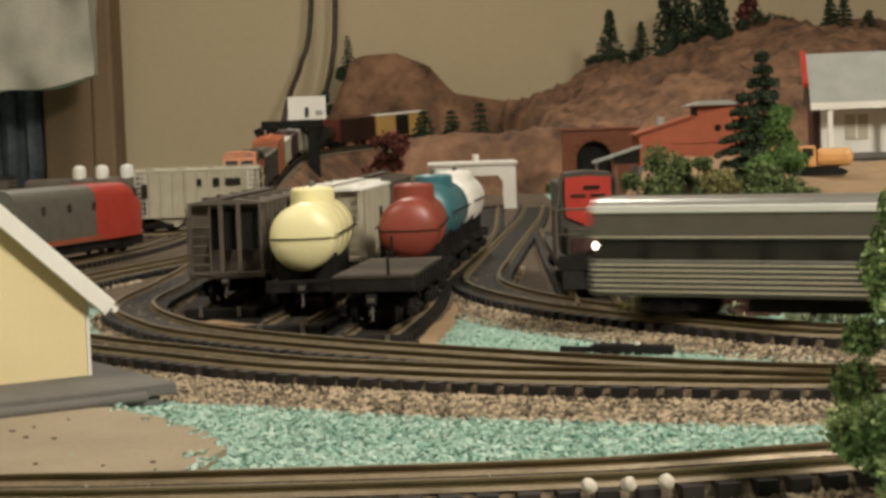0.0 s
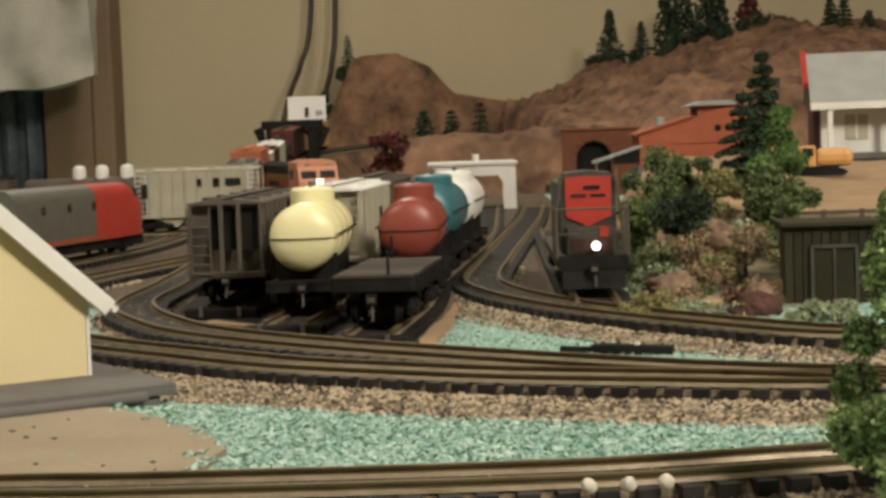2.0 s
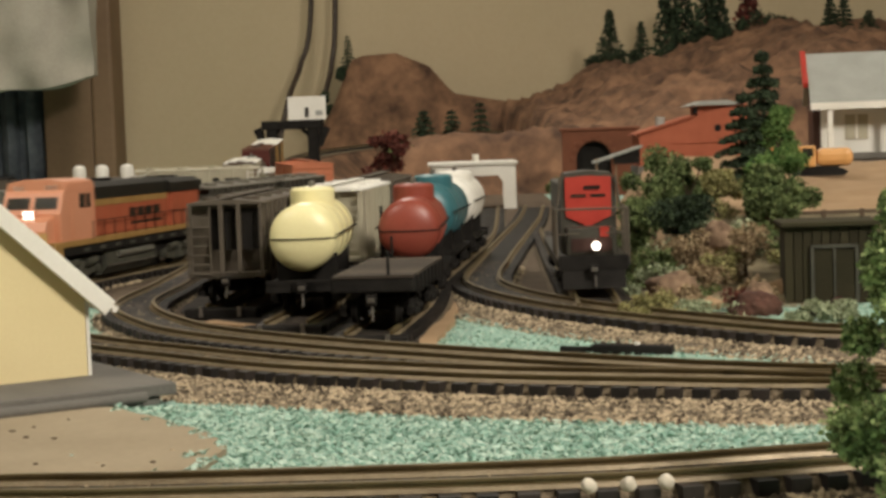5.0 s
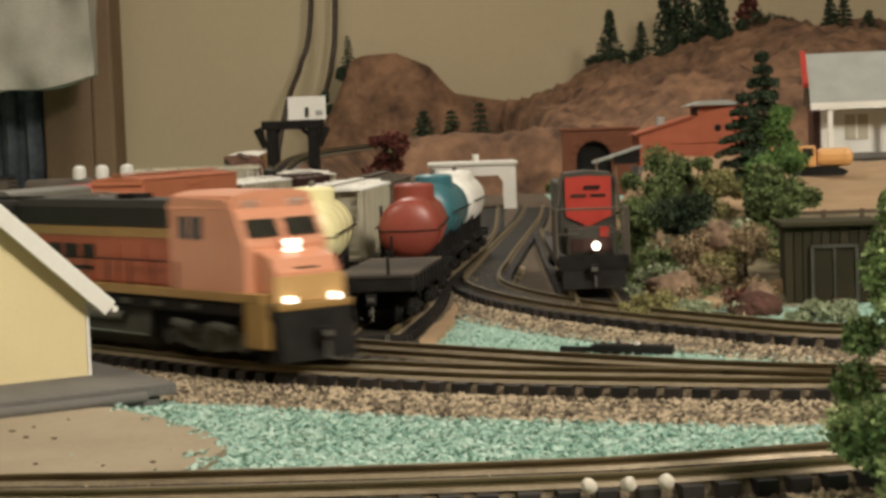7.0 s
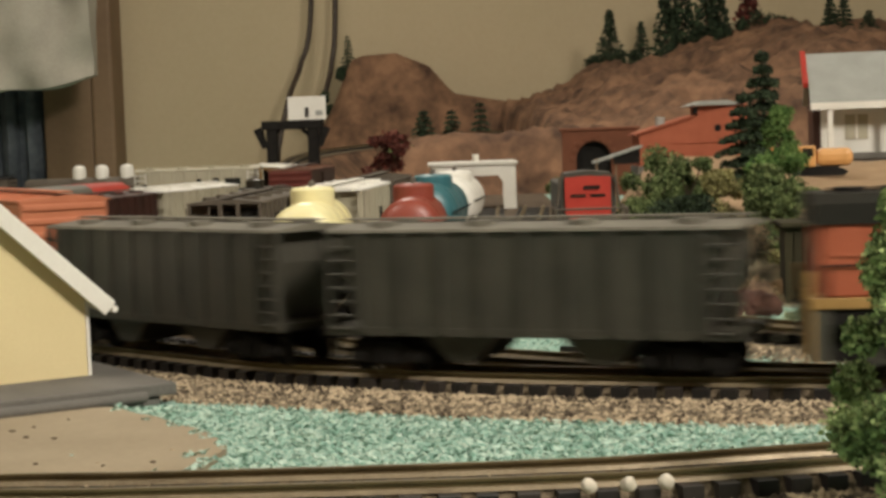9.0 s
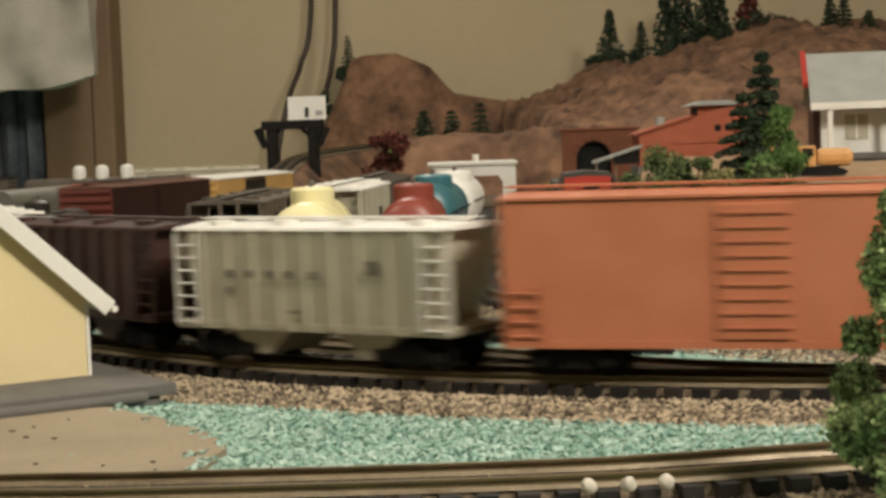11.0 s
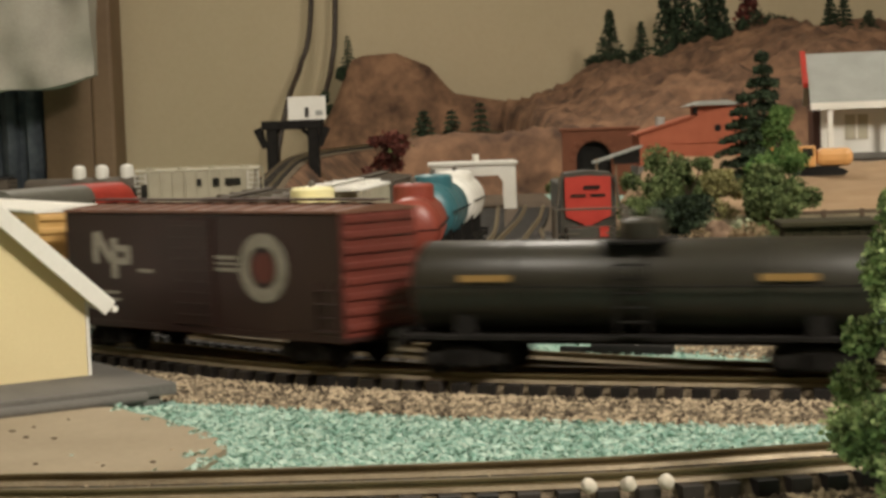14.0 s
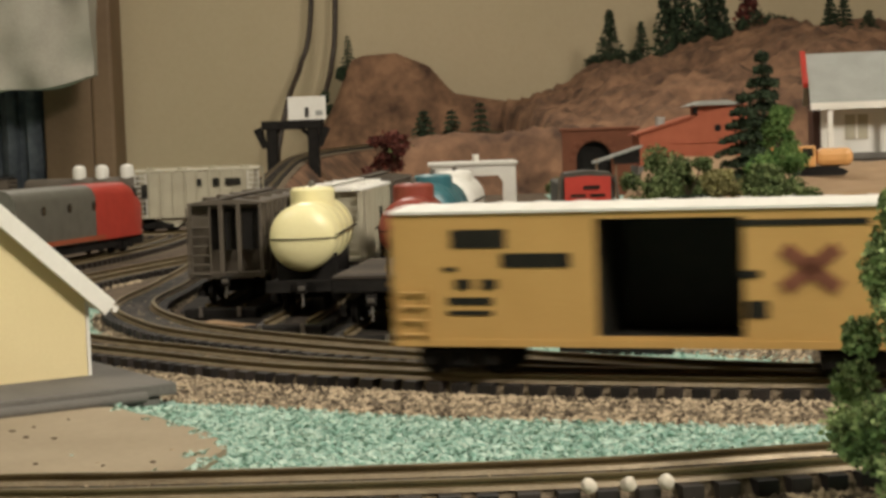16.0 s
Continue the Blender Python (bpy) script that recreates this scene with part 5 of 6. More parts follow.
def mine_building():
    h = thing("mine_building", "brick red mine building with grey roof and chute", "building", m=pose(0.186, 1.60, 0.045))
    part("main_wall", prism(bmesh.new(), [(0, 0), (0.10, 0), (0.10, 0.055), (0.078, 0.052), (0.050, 0.044), (0.0, 0.029)], "Y", 0.0, 0.06), M_BRICK, h)
    r = part("roof_slab", prism(bmesh.new(), [(-0.004, 0.0285), (0.050, 0.0445), (0.050, 0.0462), (-0.004, 0.0302)], "Y", -0.003, 0.063), M_BRICK, h)
    part("ledge_band", box(0.030, 0.10, -0.0012, 0.0, 0.0200, 0.0212), M_BRICK, h)
    t = part("tower", box(0.055, 0.088, 0.004, 0.05, 0.045, 0.0545), M_BRICK, h)
    part("tower_roof", prism(bmesh.new(), [(0.046, 0.0545), (0.096, 0.0545), (0.083, 0.0590), (0.060, 0.0590)], "Y", -0.004, 0.056), M_ROOFGREY, t, "pale grey hipped roof")
    part("tower_window", box(0.0515, 0.0545, 0.0, 0.012, 0.047, 0.053), M_BLACK, t)
    part("round_window", cyl(bmesh.new(), (0.073, -0.0006, 0.0335), (0.073, 0.0002, 0.0335), 0.0032, 18), M_BLACK, h)
    c = part("chute", box(-0.046, 0.002, -0.002, 0.014, -0.0012, 0.0012), M_ROOFGREY, h, "grey sloping chute roof")
    c.matrix_basis = pose(0.0, -0.002, 0.0185, 0, -17, 0)
    part("chute_box", prism(bmesh.new(), [(-0.024, 0.0030), (0.0, 0.0030), (0.0, 0.0170), (-0.024, 0.0100)], "Y", 0.0, 0.010), M_BLACK, h)
    for x in (-0.040, -0.022):
        part("chute_leg", box(x - 0.001, x + 0.001, 0.004, 0.006, -0.046, 0.009), M_BROWN, h)
    part("chimney", cyl(bmesh.new(), (0.022, 0.02, 0.034), (0.022, 0.02, 0.0455), 0.0045, 14), M_ROOFGREY, h)
    part("foundation", box(-0.002, 0.102, -0.001, 0.062, -0.02, 0.0), M_GREYBASE, h)


mine_building()


def farmhouse():
    h = thing("farmhouse", "white farmhouse with grey roof and porch", "house", m=pose(0.297, 1.36, 0.0535, 0, 0, -8))
    part("wall", box(0.006, 0.12, 0.022, 0.075, 0.0, 0.041), M_PURE, h)
    part("side_wall", prism(bmesh.new(), [(0.0215, 0), (0.0755, 0), (0.0755, 0.041), (0.0485, 0.080), (0.0215, 0.041)], "X", 0.0, 0.006), M_MAROON, h, "red gable end")
    rf = part("roof", prism(bmesh.new(), [(0.004, 0.0405), (0.0485, 0.0800), (0.0485, 0.0825), (0.002, 0.0415)], "X", -0.003, 0.125), M_ROOFGREY, h, "grey sloping roof")
    part("roof", prism(bmesh.new(), [(0.093, 0.0405), (0.0485, 0.0800), (0.0485, 0.0825), (0.095, 0.0415)], "X", -0.003, 0.125), M_ROOFGREY, h)
    part("eave_board", box(-0.003, 0.125, 0.0005, 0.0035, 0.0365, 0.0420), M_PURE, h)
    part("rake_trim", prism(bmesh.new(), [(0.020, 0.0545), (0.0485, 0.0800), (0.0485, 0.0850), (0.018, 0.0578)], "X", -0.0075, -0.0032), M_RED, h, "red corner trim")
    part("porch_floor", box(0.0, 0.122, 0.0, 0.022, -0.003, 0.0015), M_GREYBASE, h)
    me = mesh_of("porch_post", box(-0.0022, 0.0022, -0.0022, 0.0022, 0.0015, 0.0368, 0.0003), M_PURE)
    for x in (0.012, 0.059, 0.106):
        piece("porch_post", me, h, Matrix.Translation((x, 0.004, 0)))
    for x in (0.034, 0.085):
        w = part("window", box(x - 0.009, x + 0.009, 0.0212, 0.0222, 0.012, 0.032), M_WHITE, h)
        part("window_frame", box(x - 0.0008, x + 0.0008, 0.0204, 0.0214, 0.012, 0.032), M_PURE, w)
    part("foundation", box(0.0, 0.12, 0.002, 0.074, -0.03, -0.003), M_GREYBASE, h)


farmhouse()


def white_shed():
    h = thing("engine_shed", "white flat-roofed engine shed with open doorway", "building", m=pose(0.010, 1.80, 0.0))
    part("wall", box(-0.020, -0.017, 0.0, 0.08, 0.0, 0.048), M_PURE, h)
    part("wall", box(0.066, 0.069, 0.0, 0.08, 0.0, 0.048), M_PURE, h)
    part("front_wall", prism(bmesh.new(), [(-0.0175, 0), (0.020, 0), (0.020, 0.030), (0.026, 0.037), (0.050, 0.037), (0.055, 0.030), (0.055, 0), (0.0665, 0), (0.0665, 0.048), (-0.0175, 0.048)], "Y", -0.003, 0.0), M_PURE, h)
    part("roof", box(-0.023, 0.071, -0.006, 0.083, 0.048, 0.0515, 0.0006), M_PURE, h)
    part("vent", cyl(bmesh.new(), (0.028, 0.03, 0.0515), (0.028, 0.03, 0.0590), 0.0035, 14), M_PURE, h)


white_shed()


def tunnel_portal():
    p = thing("tunnel_portal", "reddish brown tunnel portal with dark arch", "tunnel portal", m=pose(0.196, 2.10, 0.0))
    a = [(-0.008 + 0.0215 * math.cos(t), 0.0455 + 0.0215 * math.sin(t)) for t in [math.pi * k / 14 for k in range(15)]]
    part("face", prism(bmesh.new(), [(-0.046, 0), (-0.0295, 0)] + a[::-1] + [(0.0135, 0), (0.046, 0), (0.046, 0.080), (-0.046, 0.080)], "Y", 0.0, 0.012), M_PORTAL, p)
    part("coping", box(-0.049, 0.049, -0.003, 0.014, 0.080, 0.0835, 0.001), M_PORTAL, p)
    # Black plate just behind the face stands for shade inside the tunnel.
    part("bore_shade", prism(bmesh.new(), [(-0.0305, 0), (0.0145, 0)] + [(-0.008 + 0.0225 * math.cos(t), 0.0455 + 0.0225 * math.sin(t)) for t in [math.pi * k / 10 for k in range(11)]], "Y", 0.0125, 0.020), M_BLACK, p)
    for k in range(9):
        t = math.pi * k / 8
        v = part("voussoir", box(-0.0028, 0.0028, -0.0022, 0.0, 0.0, 0.0065, 0.0005), M_PORTAL, p)
        v.matrix_basis = pose(-0.008 + 0.0222 * math.cos(t), 0.0, 0.0455 + 0.0222 * math.sin(t), 0, 90 - math.degrees(t), 0)


tunnel_portal()


def crate_shed():
    h = thing("wooden_shed", "olive wooden shed with framed door", "shed", m=pose(0.1495, 0.752, 0.0, 0, 0, -6))
    W, D, H = 0.040, 0.030, 0.0345
    part("core", box(0.0008, W - 0.0008, 0.0008, D, 0.0, H), M_OLIVE, h)
    me = mesh_of("board", box(-0.0018, 0.0018, 0.0, 0.0012, 0.0, H, 0.0002), M_OLIVE)
    for k in range(10):
        piece("board", me, h, Matrix.Translation((0.002 + 0.004 * k, -0.0006, 0)))
    d = part("door", box(0.012, 0.031, -0.0016, -0.0006, 0.0, 0.0255), M_OLIVE, h)
    for x0, x1, z0, z1 in ((0.0112, 0.0126, 0.0, 0.0265), (0.0304, 0.0318, 0.0, 0.0265), (0.0112, 0.0318, 0.0252, 0.0266), (0.0210, 0.0219, 0.0, 0.0252)):
        part("door_frame", box(x0, x1, -0.0024, -0.0014, z0, z1), M_GREYUF, d)
    part("roof", box(-0.0015, W + 0.0015, -0.003, D + 0.002, H, H + 0.0022, 0.0005), M_OLIVE, h)


crate_shed()


def retaining_edge():
    w = thing("retaining_wall", "dark timber retaining edge with low fence", "retaining wall", m=pose(0.190, 0.935, 0.0, 0, 0, -4))
    part("beam", box(0.0, 0.20, 0.0, 0.004, 0.0180, 0.0255), M_BLACK, w)
    part("board_face", box(0.0, 0.20, 0.001, 0.003, 0.0, 0.0182), M_OLIVE, w)
    me = mesh_of("fence_post", box(-0.0011, 0.0011, -0.0011, 0.0011, 0.0255, 0.0325), M_BARK)
    for k in range(9):
        piece("fence_post", me, w, Matrix.Translation((0.018 + 0.0205 * k, 0.002, 0)))
    part("fence_rail", box(0.004, 0.195, 0.0012, 0.0026, 0.0300, 0.0318), M_BARK, w)


retaining_edge()


def excavator(m, label):
    e = thing("excavator", label, "excavator", "construction machines", m=m)
    for y in (-0.009, 0.006):
        t = part("crawler", prism(bmesh.new(), [(-0.014, 0.0), (0.014, 0.0), (0.017, 0.0022), (0.014, 0.0045), (-0.014, 0.0045), (-0.017, 0.0022)], "Y", y, y + 0.004), M_BLACK, e)
    part("turntable", box(-0.011, 0.011, -0.008, 0.008, 0.0045, 0.0062), M_BLACK, e)
    part("engine_deck", box(-0.004, 0.020, -0.010, 0.010, 0.0062, 0.0180, 0.004), M_EXCAV, e)
    c = part("cab", box(-0.014, -0.004, -0.010, -0.001, 0.0062, 0.0200, 0.001), M_EXCAV, e)
    part("cab_window", box(-0.0125, -0.0055, -0.0104, -0.0096, 0.0130, 0.0185), M_GLASS, c)
    b = part("boom", box(0.0, 0.030, -0.0018, 0.0018, -0.002, 0.002, 0.0006), M_EXCAV, e)
    b.matrix_basis = pose(-0.006, 0.003, 0.010, 0, 180 + 40, 0)
    a = part("arm", box(0.0, 0.020, -0.0014, 0.0014, -0.0015, 0.0015, 0.0005), M_EXCAV, e)
    a.matrix_basis = pose(-0.0285, 0.003, 0.0285, 0, 110, 0)
    part("bucket", box(-0.040, -0.032, -0.001, 0.007, 0.004, 0.012, 0.0015), M_EXCAV, e)


excavator(pose(0.266, 1.20, height(0.266, 1.20) + 0.0002, 0, 0, -10) @ Matrix.Scale(1.05, 4), "orange-yellow crawler excavator on the tan shelf")


def signal_frame():
    f = thing("portal_frame", "dark open timber frame over the main line", "frame", m=pose(-0.229, 2.68, 0.0, 0, 0, -4))
    for x in (-0.0375, 0.0275):
        part("post", box(x - 0.002, x + 0.0145, -0.005, 0.012, 0.0, 0.102, 0.001), M_BLACK, f)
        part("brace", prism(bmesh.new(), [(x, 0.084), (x + 0.0105, 0.084), (x + (0.022 if x < 0 else -0.011), 0.102), (x + (0.014 if x < 0 else -0.019), 0.102)], "Y", 0.0, 0.004), M_BLACK, f)
    part("cross_beam", box(-0.046, 0.048, -0.006, 0.014, 0.098, 0.1120, 0.001), M_BLACK, f)
    for sx in (-1, 1):
        part("outrigger", prism(bmesh.new(), [(sx * 0.040, 0.070), (sx * 0.047, 0.070), (sx * 0.060, 0.098), (sx * 0.046, 0.104)], "Y", 0.0, 0.008), M_BLACK, f)
    s = thing("white_sign", "small white sign board with dark mark", "sign", m=pose(-0.2035, 2.676, 0.1121, 0, 0, 4))
    part("board", box(-0.0295, 0.0295, -0.001, 0.001, 0.0, 0.036, 0.0004), M_PURE, s)
    part("mark", box(-0.0035, 0.0025, -0.0016, -0.0009, 0.004, 0.019), M_DKGREEN, s)
    part("mark", box(0.013, 0.024, -0.0016, -0.0009, 0.007, 0.014), M_ROOFGREY, s)
    for x in (-0.018, 0.018):
        part("leg", box(x - 0.0012, x + 0.0012, 0.0009, 0.0030, -0.0002, 0.012), M_BLACK, s)


signal_frame()


# ---------- trees ----------
def leafy(rng, n, shape, size):
    """Many small folded leaves round a shape function giving a point."""
    verts, faces = [], []
    for _ in range(n):
        p, out = shape(rng)
        s = size * rng.uniform(0.6, 1.4)
        d = Vector(rng.normal(size=3)).normalized()
        u = (Vector(out) * 0.8 + d).normalized()
        w = u.cross(Vector(rng.normal(size=3))).normalized()
        k = len(verts)
        p = Vector(p)
        verts += [tuple(p - u * s * 0.6), tuple(p + w * s * 0.45), tuple(p + u * s * 0.7), tuple(p - w * s * 0.45 + u.cross(w) * s * 0.2)]
        faces += [(k, k + 1, k + 2), (k, k + 2, k + 3)]
    return verts, faces


def conifer(x, y, z, h, r, m, label, seed, n=900, leaf=None):
    rng = np.random.default_rng(seed)
    t = thing("conifer_tree", label, "tree", "model trees", m=pose(x, y, z, 0, 0, seed * 37 % 360))
    trunk = cyl(bmesh.new(), (0, 0, -0.004), (0, 0, h * 0.95), max(0.0008, r * 0.09), 8, 0.0003)
    tr = part("trunk", trunk, M_BARK, t)
    tiers = max(6, int(h / 0.0085))
    arms = [(k, a + rng.uniform(-0.3, 0.3), rng.uniform(0.7, 1.15)) for k in range(tiers) for a in np.linspace(0, 6.283, 7)[:-1] + k]
    limbs = bmesh.new()
    for k, a, g in arms[::2]:
        f = 0.10 + 0.86 * k / tiers
        R = r * (1 - f) ** 0.85 * g * 0.8
        cyl(limbs, (0, 0, h * f), (R * math.cos(a), R * math.sin(a), h * f - R * 0.3), 0.0004, 4, 0.0002)
    part("limb", limbs, M_BARK, t)

    def shape(q):
        k, a, g = arms[q.integers(len(arms))]
        f = 0.10 + 0.88 * k / tiers
        R = r * (1.02 - f) ** 0.85 * g
        d = math.sqrt(q.random())
        b = a + q.normal() * 0.22
        return (R * d * math.cos(b), R * d * math.sin(b), h * f - R * d * 0.35 + q.normal() * h * 0.012), (math.cos(b), math.sin(b), -0.5)
    me = raw("crown", *leafy(rng, n, shape, leaf or max(0.0022, r * 0.17)), m)
    c = new("crown", me)
    c.parent = t
    return t


def broadleaf(x, y, z, h, r, m, label, seed, n=900, name="leafy_tree", leaf=None, trunk=True):
    rng = np.random.default_rng(seed)
    t = thing(name, label, "tree" if trunk else "bush", "model trees" if trunk else "model bushes", m=pose(x, y, z))
    lumps = [(rng.normal() * r * 0.45, rng.normal() * r * 0.45, h * (rng.uniform(0.25, 0.92) if trunk else rng.uniform(0.1, 0.75)), r * rng.uniform(0.28, 0.55)) for _ in range(11 if trunk else 8)]
    bm = cyl(bmesh.new(), (0, 0, -0.004), (0, 0, h * 0.55), max(0.0008, r * 0.08), 8, 0.0006)
    for a in lumps:
        cyl(bm, (0, 0, h * 0.3), a[:3], 0.0006, 5, 0.0003)
    part("trunk" if trunk else "stem", bm, M_BARK, t)

    def shape(q):
        a = lumps[q.integers(len(lumps))]
        d = Vector(q.normal(size=3)).normalized()
        R = a[3] * q.uniform(0.45, 1.08)
        p = Vector(a[:3]) + Vector((d.x, d.y, d.z * 0.85)) * R
        p.z = min(h, max(0.0003, p.z))
        return p, d
    me = raw("crown", *leafy(rng, n, shape, leaf or max(0.0018, r * 0.14)), m)
    c = new("crown" if trunk else "foliage", me)
    c.parent = t
    return t


def rest(x, y):
    return max(0.0, height(x, y) - 0.001)


def trees():
    dk, red = "dark green model conifer on the mountain", "rust red autumn conifer on the ridge"
    for k, (x, y, top, r, m, l) in enumerate((
            (0.3235, 3.36, 0.3197, 0.026, M_CONIFER, dk), (0.3847, 3.36, 0.295, 0.022, M_CONIFER, dk), (0.4347, 3.37, 0.365, 0.032, M_CONIFER, dk), (0.468, 3.38, 0.375, 0.034, M_CONIFER, dk),
            (0.512, 3.36, 0.375, 0.036, M_CONIFER, dk), (0.540, 3.38, 0.350, 0.030, M_CONIFER, dk), (0.596, 3.37, 0.362, 0.030, M_REDLEAF, red), (0.705, 3.15, 0.312, 0.024, M_CONIFER, dk),
            (0.732, 3.16, 0.318, 0.022, M_CONIFER, dk), (0.775, 3.15, 0.286, 0.018, M_CONIFER, dk), (-0.192, 3.468, 0.293, 0.015, M_CONIFER, dk),
            (-0.026, 2.34, 0.1197, 0.017, M_CONIFER, dk), (0.012, 2.34, 0.119, 0.015, M_CONIFER, dk), (0.051, 2.34, 0.130, 0.014, M_CONIFER, dk))):
        x += 0.0145 if y > 3 else 0.006
        z = rest(x, y)
        conifer(x, y, z, top - z, r * 1.3, m, l, k + 1, 900)
    for k, (x, y, top, r, m, l) in enumerate((
            (0.208, 1.12, 0.1345, 0.028, M_CONIFER, "tall dark green conifer beside the farm"), (0.188, 1.08, 0.107, 0.027, M_CONIFER, "dark conifer with drooping branches"))):
        x += 0.003
        z = rest(x, y)
        conifer(x, y, z, top - z, r, m, l, k + 41, 7500, 0.0021)
    g, b = "mid green leafy model tree on the slope", "bright green leafy model tree"
    for k, (x, y, top, r, m, l) in enumerate((
            (0.219, 1.10, 0.096, 0.014, M_BRIGHT, b), (0.121, 0.98, 0.072, 0.022, M_LEAF, g), (0.142, 0.99, 0.062, 0.018, M_LEAF, g), (0.107, 0.95, 0.050, 0.017, M_LEAF, g),
            (0.160, 1.00, 0.054, 0.014, M_LICHEN, "olive leafy model tree on the slope"), (0.177, 0.93, 0.058, 0.018, M_LEAF, g), (0.190, 0.955, 0.066, 0.018, M_BRIGHT, b), (0.172, 0.90, 0.046, 0.018, M_LEAF, g),
            (-0.065, 1.90, 0.088, 0.026, M_REDLEAF, "dark red leafy tree at the cliff foot"), (0.128, 0.90, 0.044, 0.018, M_CONIFER, "dark green leafy tree on the slope"),
            (-0.190, 3.47, 0.222, 0.022, M_CONIFER, "dark green tree on the cliff edge"), (-0.232, 3.47, 0.195, 0.018, M_CONIFER, "dark green tree on the cliff edge"))):
        z = rest(x, y)
        broadleaf(x, y, z, top - z, r, m, l, k + 71, 4200 if y < 1.5 else 1500, leaf=0.0016 if y < 1.5 else 0.004)
    for k, (x, y, h, r, m, l) in enumerate((
            (0.080, 0.694, 0.0150, 0.011, M_LICHEN, "olive lichen bush by the rails"), (0.090, 0.690, 0.008, 0.008, M_LICHEN, "olive lichen bush by the rails"), (0.104, 0.765, 0.009, 0.010, M_TANLICH, "tan and brown lichen mound"),
            (0.124, 0.79, 0.013, 0.011, M_TANLICH, "tan and brown lichen mound"), (0.098, 0.80, 0.018, 0.010, M_GREYLICH, "grey-green lichen clump on the slope"), (0.131, 0.80, 0.018, 0.012, M_LICHEN, "olive lichen bush on the slope"),
            (0.131, 0.725, 0.0105, 0.0095, M_REDLEAF, "dark red lichen bush beside the shed"), (0.136, 0.74, 0.017, 0.008, M_TANLICH, "tan lichen tuft beside the shed"), (0.1475, 0.69, 0.0095, 0.011, M_GREYLICH, "grey-green lichen clump before the shed"),
            (0.160, 0.688, 0.008, 0.010, M_GREYLICH, "grey-green lichen clump before the shed"), (0.108, 0.722, 0.006, 0.017, M_GREYLICH, "pale green turf mound"), (0.141, 0.80, 0.030, 0.012, M_TANLICH, "rust and tan lichen clump"),
            (0.125, 0.845, 0.022, 0.012, M_TANLICH, "rust and tan lichen clump"), (0.150, 0.86, 0.018, 0.012, M_GREYLICH, "grey-green lichen clump on the slope"), (0.110, 0.87, 0.020, 0.013, M_LEAF, "green bush on the slope"),
            (0.094, 0.86, 0.016, 0.009, M_LEAF, "green bush on the slope"), (0.165, 0.83, 0.030, 0.013, M_LEAF, "green bush above the shed"), (-0.052, 2.30, 0.022, 0.016, M_LEAF, "green bush on the ledge"), (-0.285, 2.35, 0.03, 0.014, M_LICHEN, "olive weed clump beside the grade"), (0.13, 1.86, 0.03, 0.02, M_LEAF, "green bush beside the mine"))):
        broadleaf(x, y, rest(x, y), h, r, m, l, k + 131, 1300, "lichen_bush", 0.0012 if y < 1.0 else 0.004, False)
    for k in range(14):
        x = 0.30 + 0.028 * k + RNG.uniform(-0.01, 0.01)
        y = 3.36 + RNG.uniform(-0.05, 0.02)
        broadleaf(x, y, rest(x, y), RNG.uniform(0.014, 0.03), RNG.uniform(0.018, 0.03), M_CONIFER, "dark green scrub along the ridge", k + 500, 260, "lichen_bush", 0.004, False)
    kinds = ((M_GREYLICH, "grey-green lichen clump on the slope"), (M_TANLICH, "tan and brown lichen mound"), (M_LEAF, "green bush on the slope"), (M_LICHEN, "olive lichen bush on the slope"), (M_CONIFER, "dark green scrub on the slope"))
    for k in range(26):
        x, y = 0.098 + 0.085 * RNG.random(), 0.755 + 0.20 * RNG.random()
        if 0.146 < x < 0.192 and y < 0.80:
            continue
        mm, ll = kinds[k % 5]
        broadleaf(x, y, rest(x, y), RNG.uniform(0.007, 0.016), RNG.uniform(0.008, 0.014), mm, ll, k + 400, 900, "lichen_bush", 0.0012, False)
    for k in range(16):
        x, y = 0.095 + 0.09 * RNG.random(), 0.74 + 0.16 * RNG.random()
        bm = bmesh.new()
        bmesh.ops.create_icosphere(bm, subdivisions=1, radius=RNG.uniform(0.003, 0.006))
        for v in bm.verts:
            v.co *= RNG.uniform(0.7, 1.2)
        solid("rock", bm, M_TAN if k % 3 else M_MAROON, "rough brown stone on the slope", "rock", "stones on the slope", m=pose(x, y, rest(x, y) + 0.001))
    def boulder(x, y, z, w, d, h, m, label, seed):
        bm = bmesh.new()
        bmesh.ops.create_icosphere(bm, subdivisions=4, radius=1.0)
        for v in bm.verts:
            k = 1 + 0.35 * noise.noise(v.co * 1.3 + Vector((seed, 0, 0))) + 0.16 * noise.noise(v.co * 3.5 + Vector((0, seed, 0)))
            v.co = Vector((v.co.x * w * k, v.co.y * d * k, v.co.z * h * k))
        solid("boulder", bm, m, label, "rock", "stones on the slope", m=pose(x, y, z), smooth=True)
    boulder(0.1050, 0.782, rest(0.1050, 0.782) + 0.005, 0.0125, 0.008, 0.0090, M_BOULDER, "large brown rock among lichen", 3)
    boulder(0.1295, 0.716, 0.0035, 0.0100, 0.006, 0.0065, M_REDROCK, "dark red rock beside the shed", 8)
    boulder(0.1325, 0.722, 0.0085, 0.0060, 0.005, 0.0055, M_BOULDER, "rust and tan rock on the red rock", 12)
    boulder(0.1400, 0.855, rest(0.14, 0.855) + 0.006, 0.012, 0.008, 0.010, M_BOULDER, "large brown rock among lichen", 21)
    # tree close to the lens: stacked clumps that widen towards the ground
    rng = np.random.default_rng(301)
    t = thing("leafy_tree", "large mid green leafy tree close to the front track", "tree", "model trees", m=pose(0.0905, 0.335, 0.0))
    lumps = []
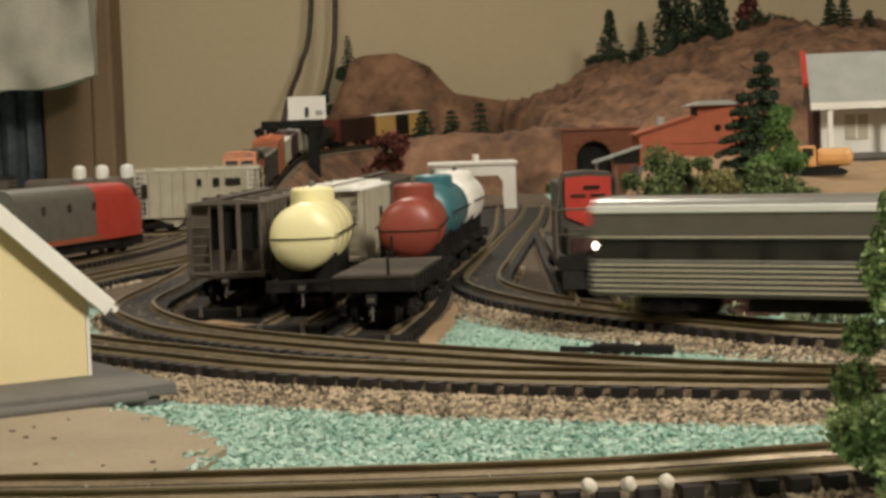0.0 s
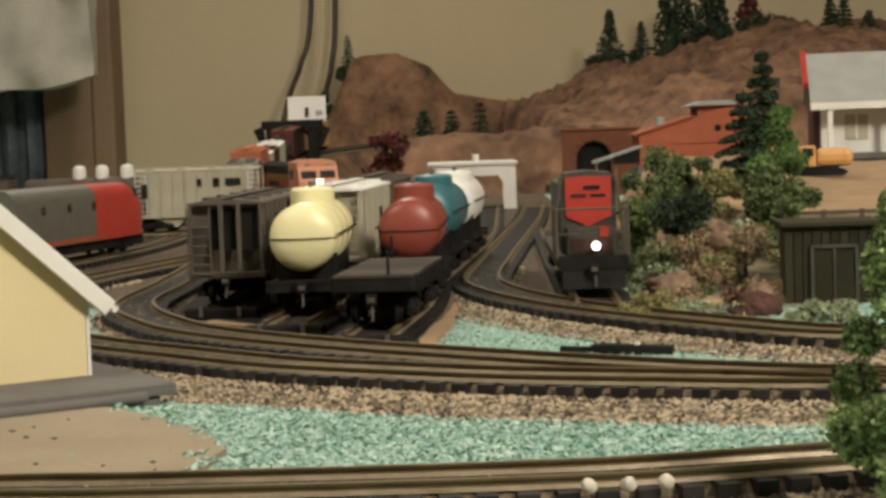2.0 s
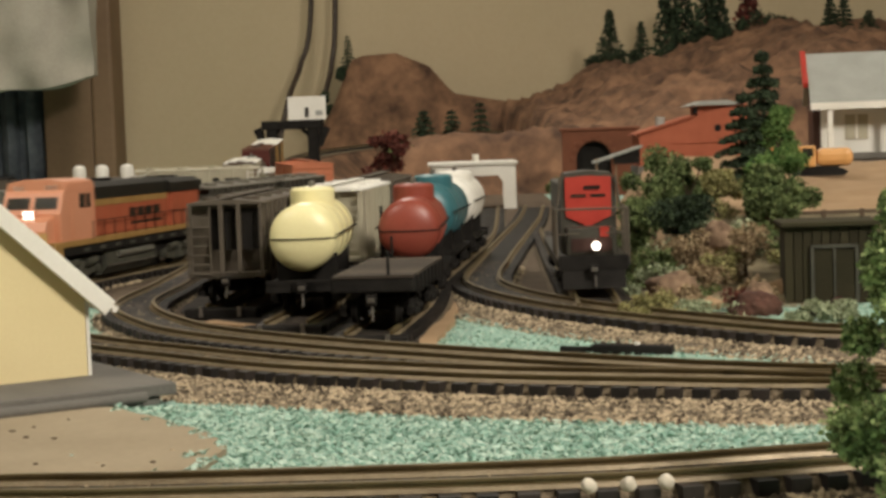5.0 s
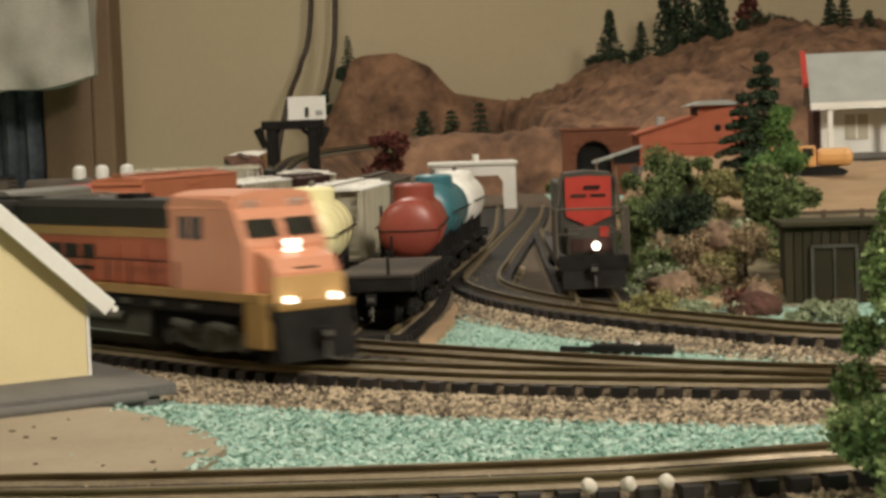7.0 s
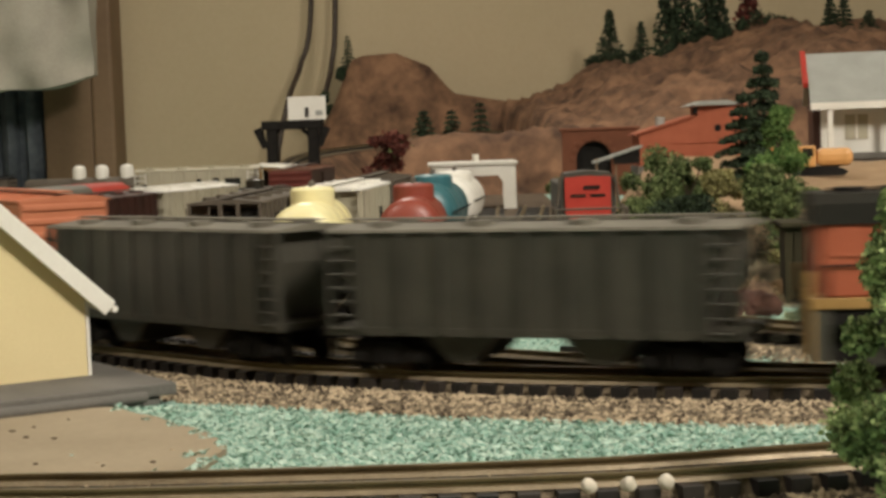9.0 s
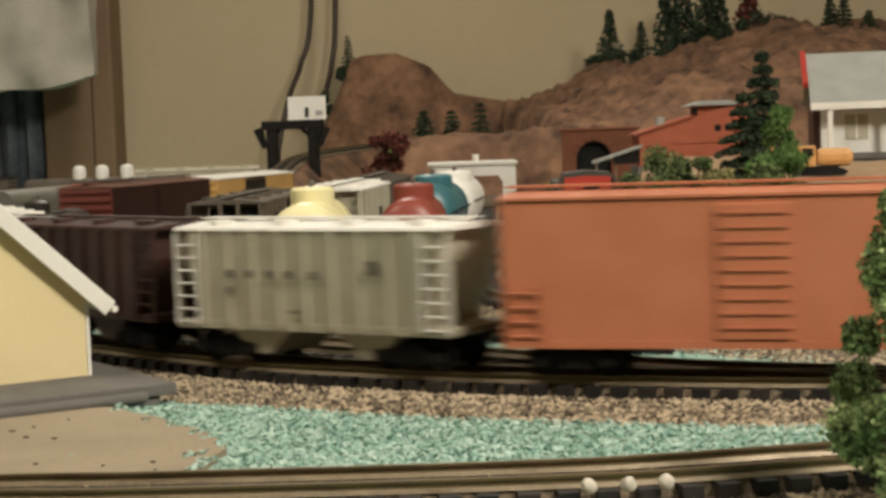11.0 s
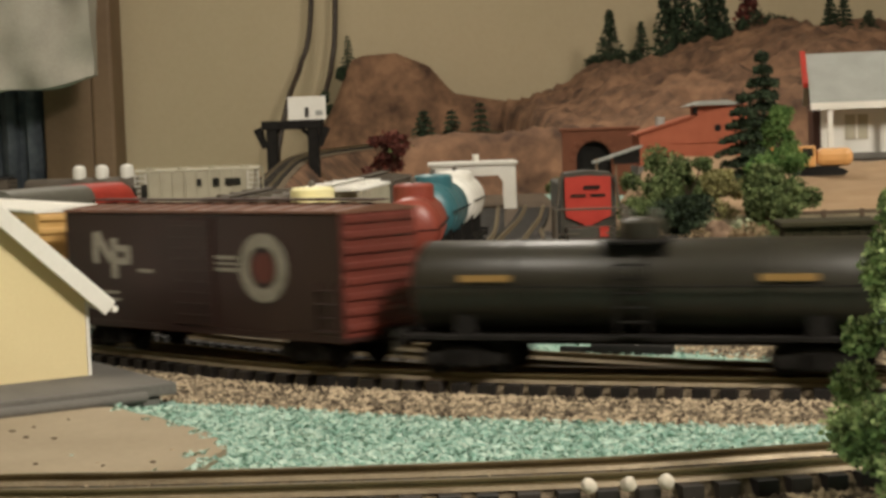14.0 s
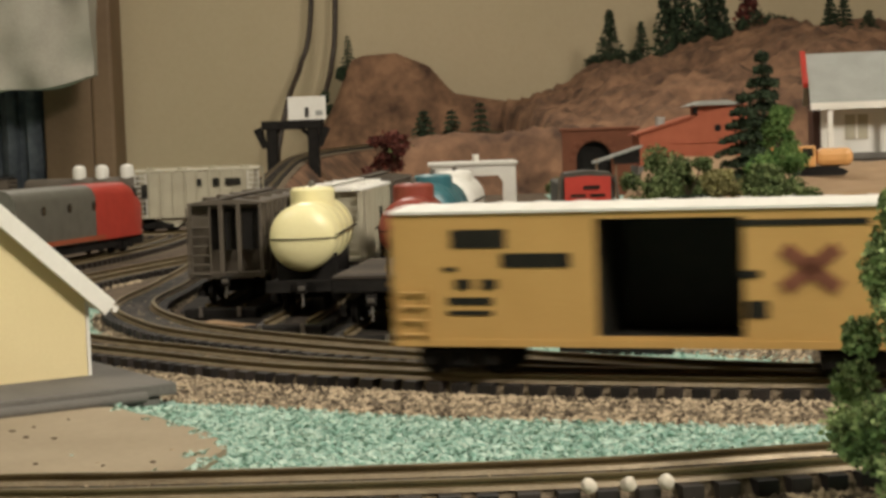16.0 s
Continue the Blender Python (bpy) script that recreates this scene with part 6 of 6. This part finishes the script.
    for z, w, r in ((0.064, 0.0012, 0.0050), (0.058, 0.003, 0.0060), (0.051, 0.005, 0.0060), (0.044, 0.0065, 0.0062), (0.036, 0.0090, 0.0062), (0.028, 0.0105, 0.0062), (0.020, 0.0125, 0.0062), (0.012, 0.0140, 0.0060)):
        for a in range(4):
            b = a * 1.571 + z * 300 + rng.normal() * 0.5
            g = rng.uniform(0.75, 1.2)
            lumps.append((w * g * math.cos(b), w * g * math.sin(b), z + rng.normal() * 0.003, r * rng.uniform(0.55, 1.0)))
    trunk = cyl(bmesh.new(), (0, 0, 0.0), (0, 0, 0.060), 0.0022, 10, 0.0008)
    part("trunk", trunk, M_BARK, t)
    limbs = bmesh.new()
    for q in lumps[::2]:
        cyl(limbs, (0, 0, q[2] - 0.003), q[:3], 0.0006, 5, 0.0003)
    part("limb", limbs, M_BARK, t)

    def clump(q):
        g = lumps[q.integers(len(lumps))]
        d = Vector(q.normal(size=3)).normalized()
        return Vector(g[:3]) + d * g[3] * q.uniform(0.5, 1.1), d
    c = new("crown", raw("crown", *leafy(rng, 17000, clump, 0.0012), M_NEARLEAF))
    c.parent = t


trees()


# ---------- trackside bits ----------
def trackside():
    m = thing("switch_machine", "low black switch machine strip with a painted glint", "switch machine", m=pose(0.0660, 0.6080, 0.0, 0, 0, -24))
    part("body", box(-0.0150, 0.0150, -0.0030, 0.0030, 0.0, 0.0034, 0.0006), M_BLACK, m)
    part("arm", box(-0.0270, -0.0145, -0.0012, 0.0012, 0.0002, 0.0024, 0.0003), M_BLACK, m)
    # White stud put in as the glint on the black strip.
    part("glint_stud", cyl(bmesh.new(), (0.002, 0.0, 0.0030), (0.002, 0.0, 0.0042), 0.0010, 12), M_PURE, m, "white stud painted in for a glint")
    for k, (x, y) in enumerate(((0.0283, 0.3500), (0.0366, 0.3506), (0.0444, 0.3516))):
        bm = bmesh.new()
        bmesh.ops.create_icosphere(bm, subdivisions=3, radius=0.0017)
        for v in bm.verts:
            v.co *= 1 + 0.25 * noise.noise(v.co * 500 + Vector((k * 7, 0, 0)))
        solid("pebble", bm, M_PEBBLE, "pale rounded pebble beside the front rail", "pebble", "pebbles by the front rail", m=pose(x, y, 0.0068), smooth=True)
    for k in range(15):
        x, y = RNG.uniform(-0.13, -0.065), RNG.uniform(0.405, 0.49)
        bm = bmesh.new()
        bmesh.ops.create_icosphere(bm, subdivisions=1, radius=RNG.uniform(0.0003, 0.0008))
        solid("crumb", bm, (M_BARK, M_BARK, M_STONE, M_FLAKE)[k % 4], "tiny crumb lying on the card road", "debris", "crumbs on the road", m=pose(x, y, 0.0024) @ Matrix.Diagonal((1.6, 1.0, 0.5, 1.0)))


trackside()


# ---------- motion ----------
def motions():
    path = PATHS["main"]
    front = 0.0
    ts = [t for t, s in TRAIN_S]
    ss = [s for t, s in TRAIN_S]
    for car, length, half in zip(TRAIN, LENGTHS, HALF_BASE):
        rows = []
        for k in range(-1, 66):
            t = k * 0.25
            s = float(np.interp(t, ts, ss)) + (0.19 * t if t < 0 else 0.166 * max(0.0, t - 16)) - front - length / 2
            rows.append((t, path.seat(s, half)))
        walk(car, rows)
        front += length
    right = PATHS["right"]
    start = right.s[int(np.argmin(np.hypot(right.p[:, 0] - 0.070, right.p[:, 1] - 0.694)))]
    rows = []
    for k in range(-1, 66):
        t = k * 0.25
        run = 0.27 * t if t < 3.0 else 0.81 + 0.27 * (1 - math.exp(-(t - 3.0)))
        rows.append((t, right.seat(start + 0.1335 + run, 0.088)))
    walk(COACH, rows)


motions()
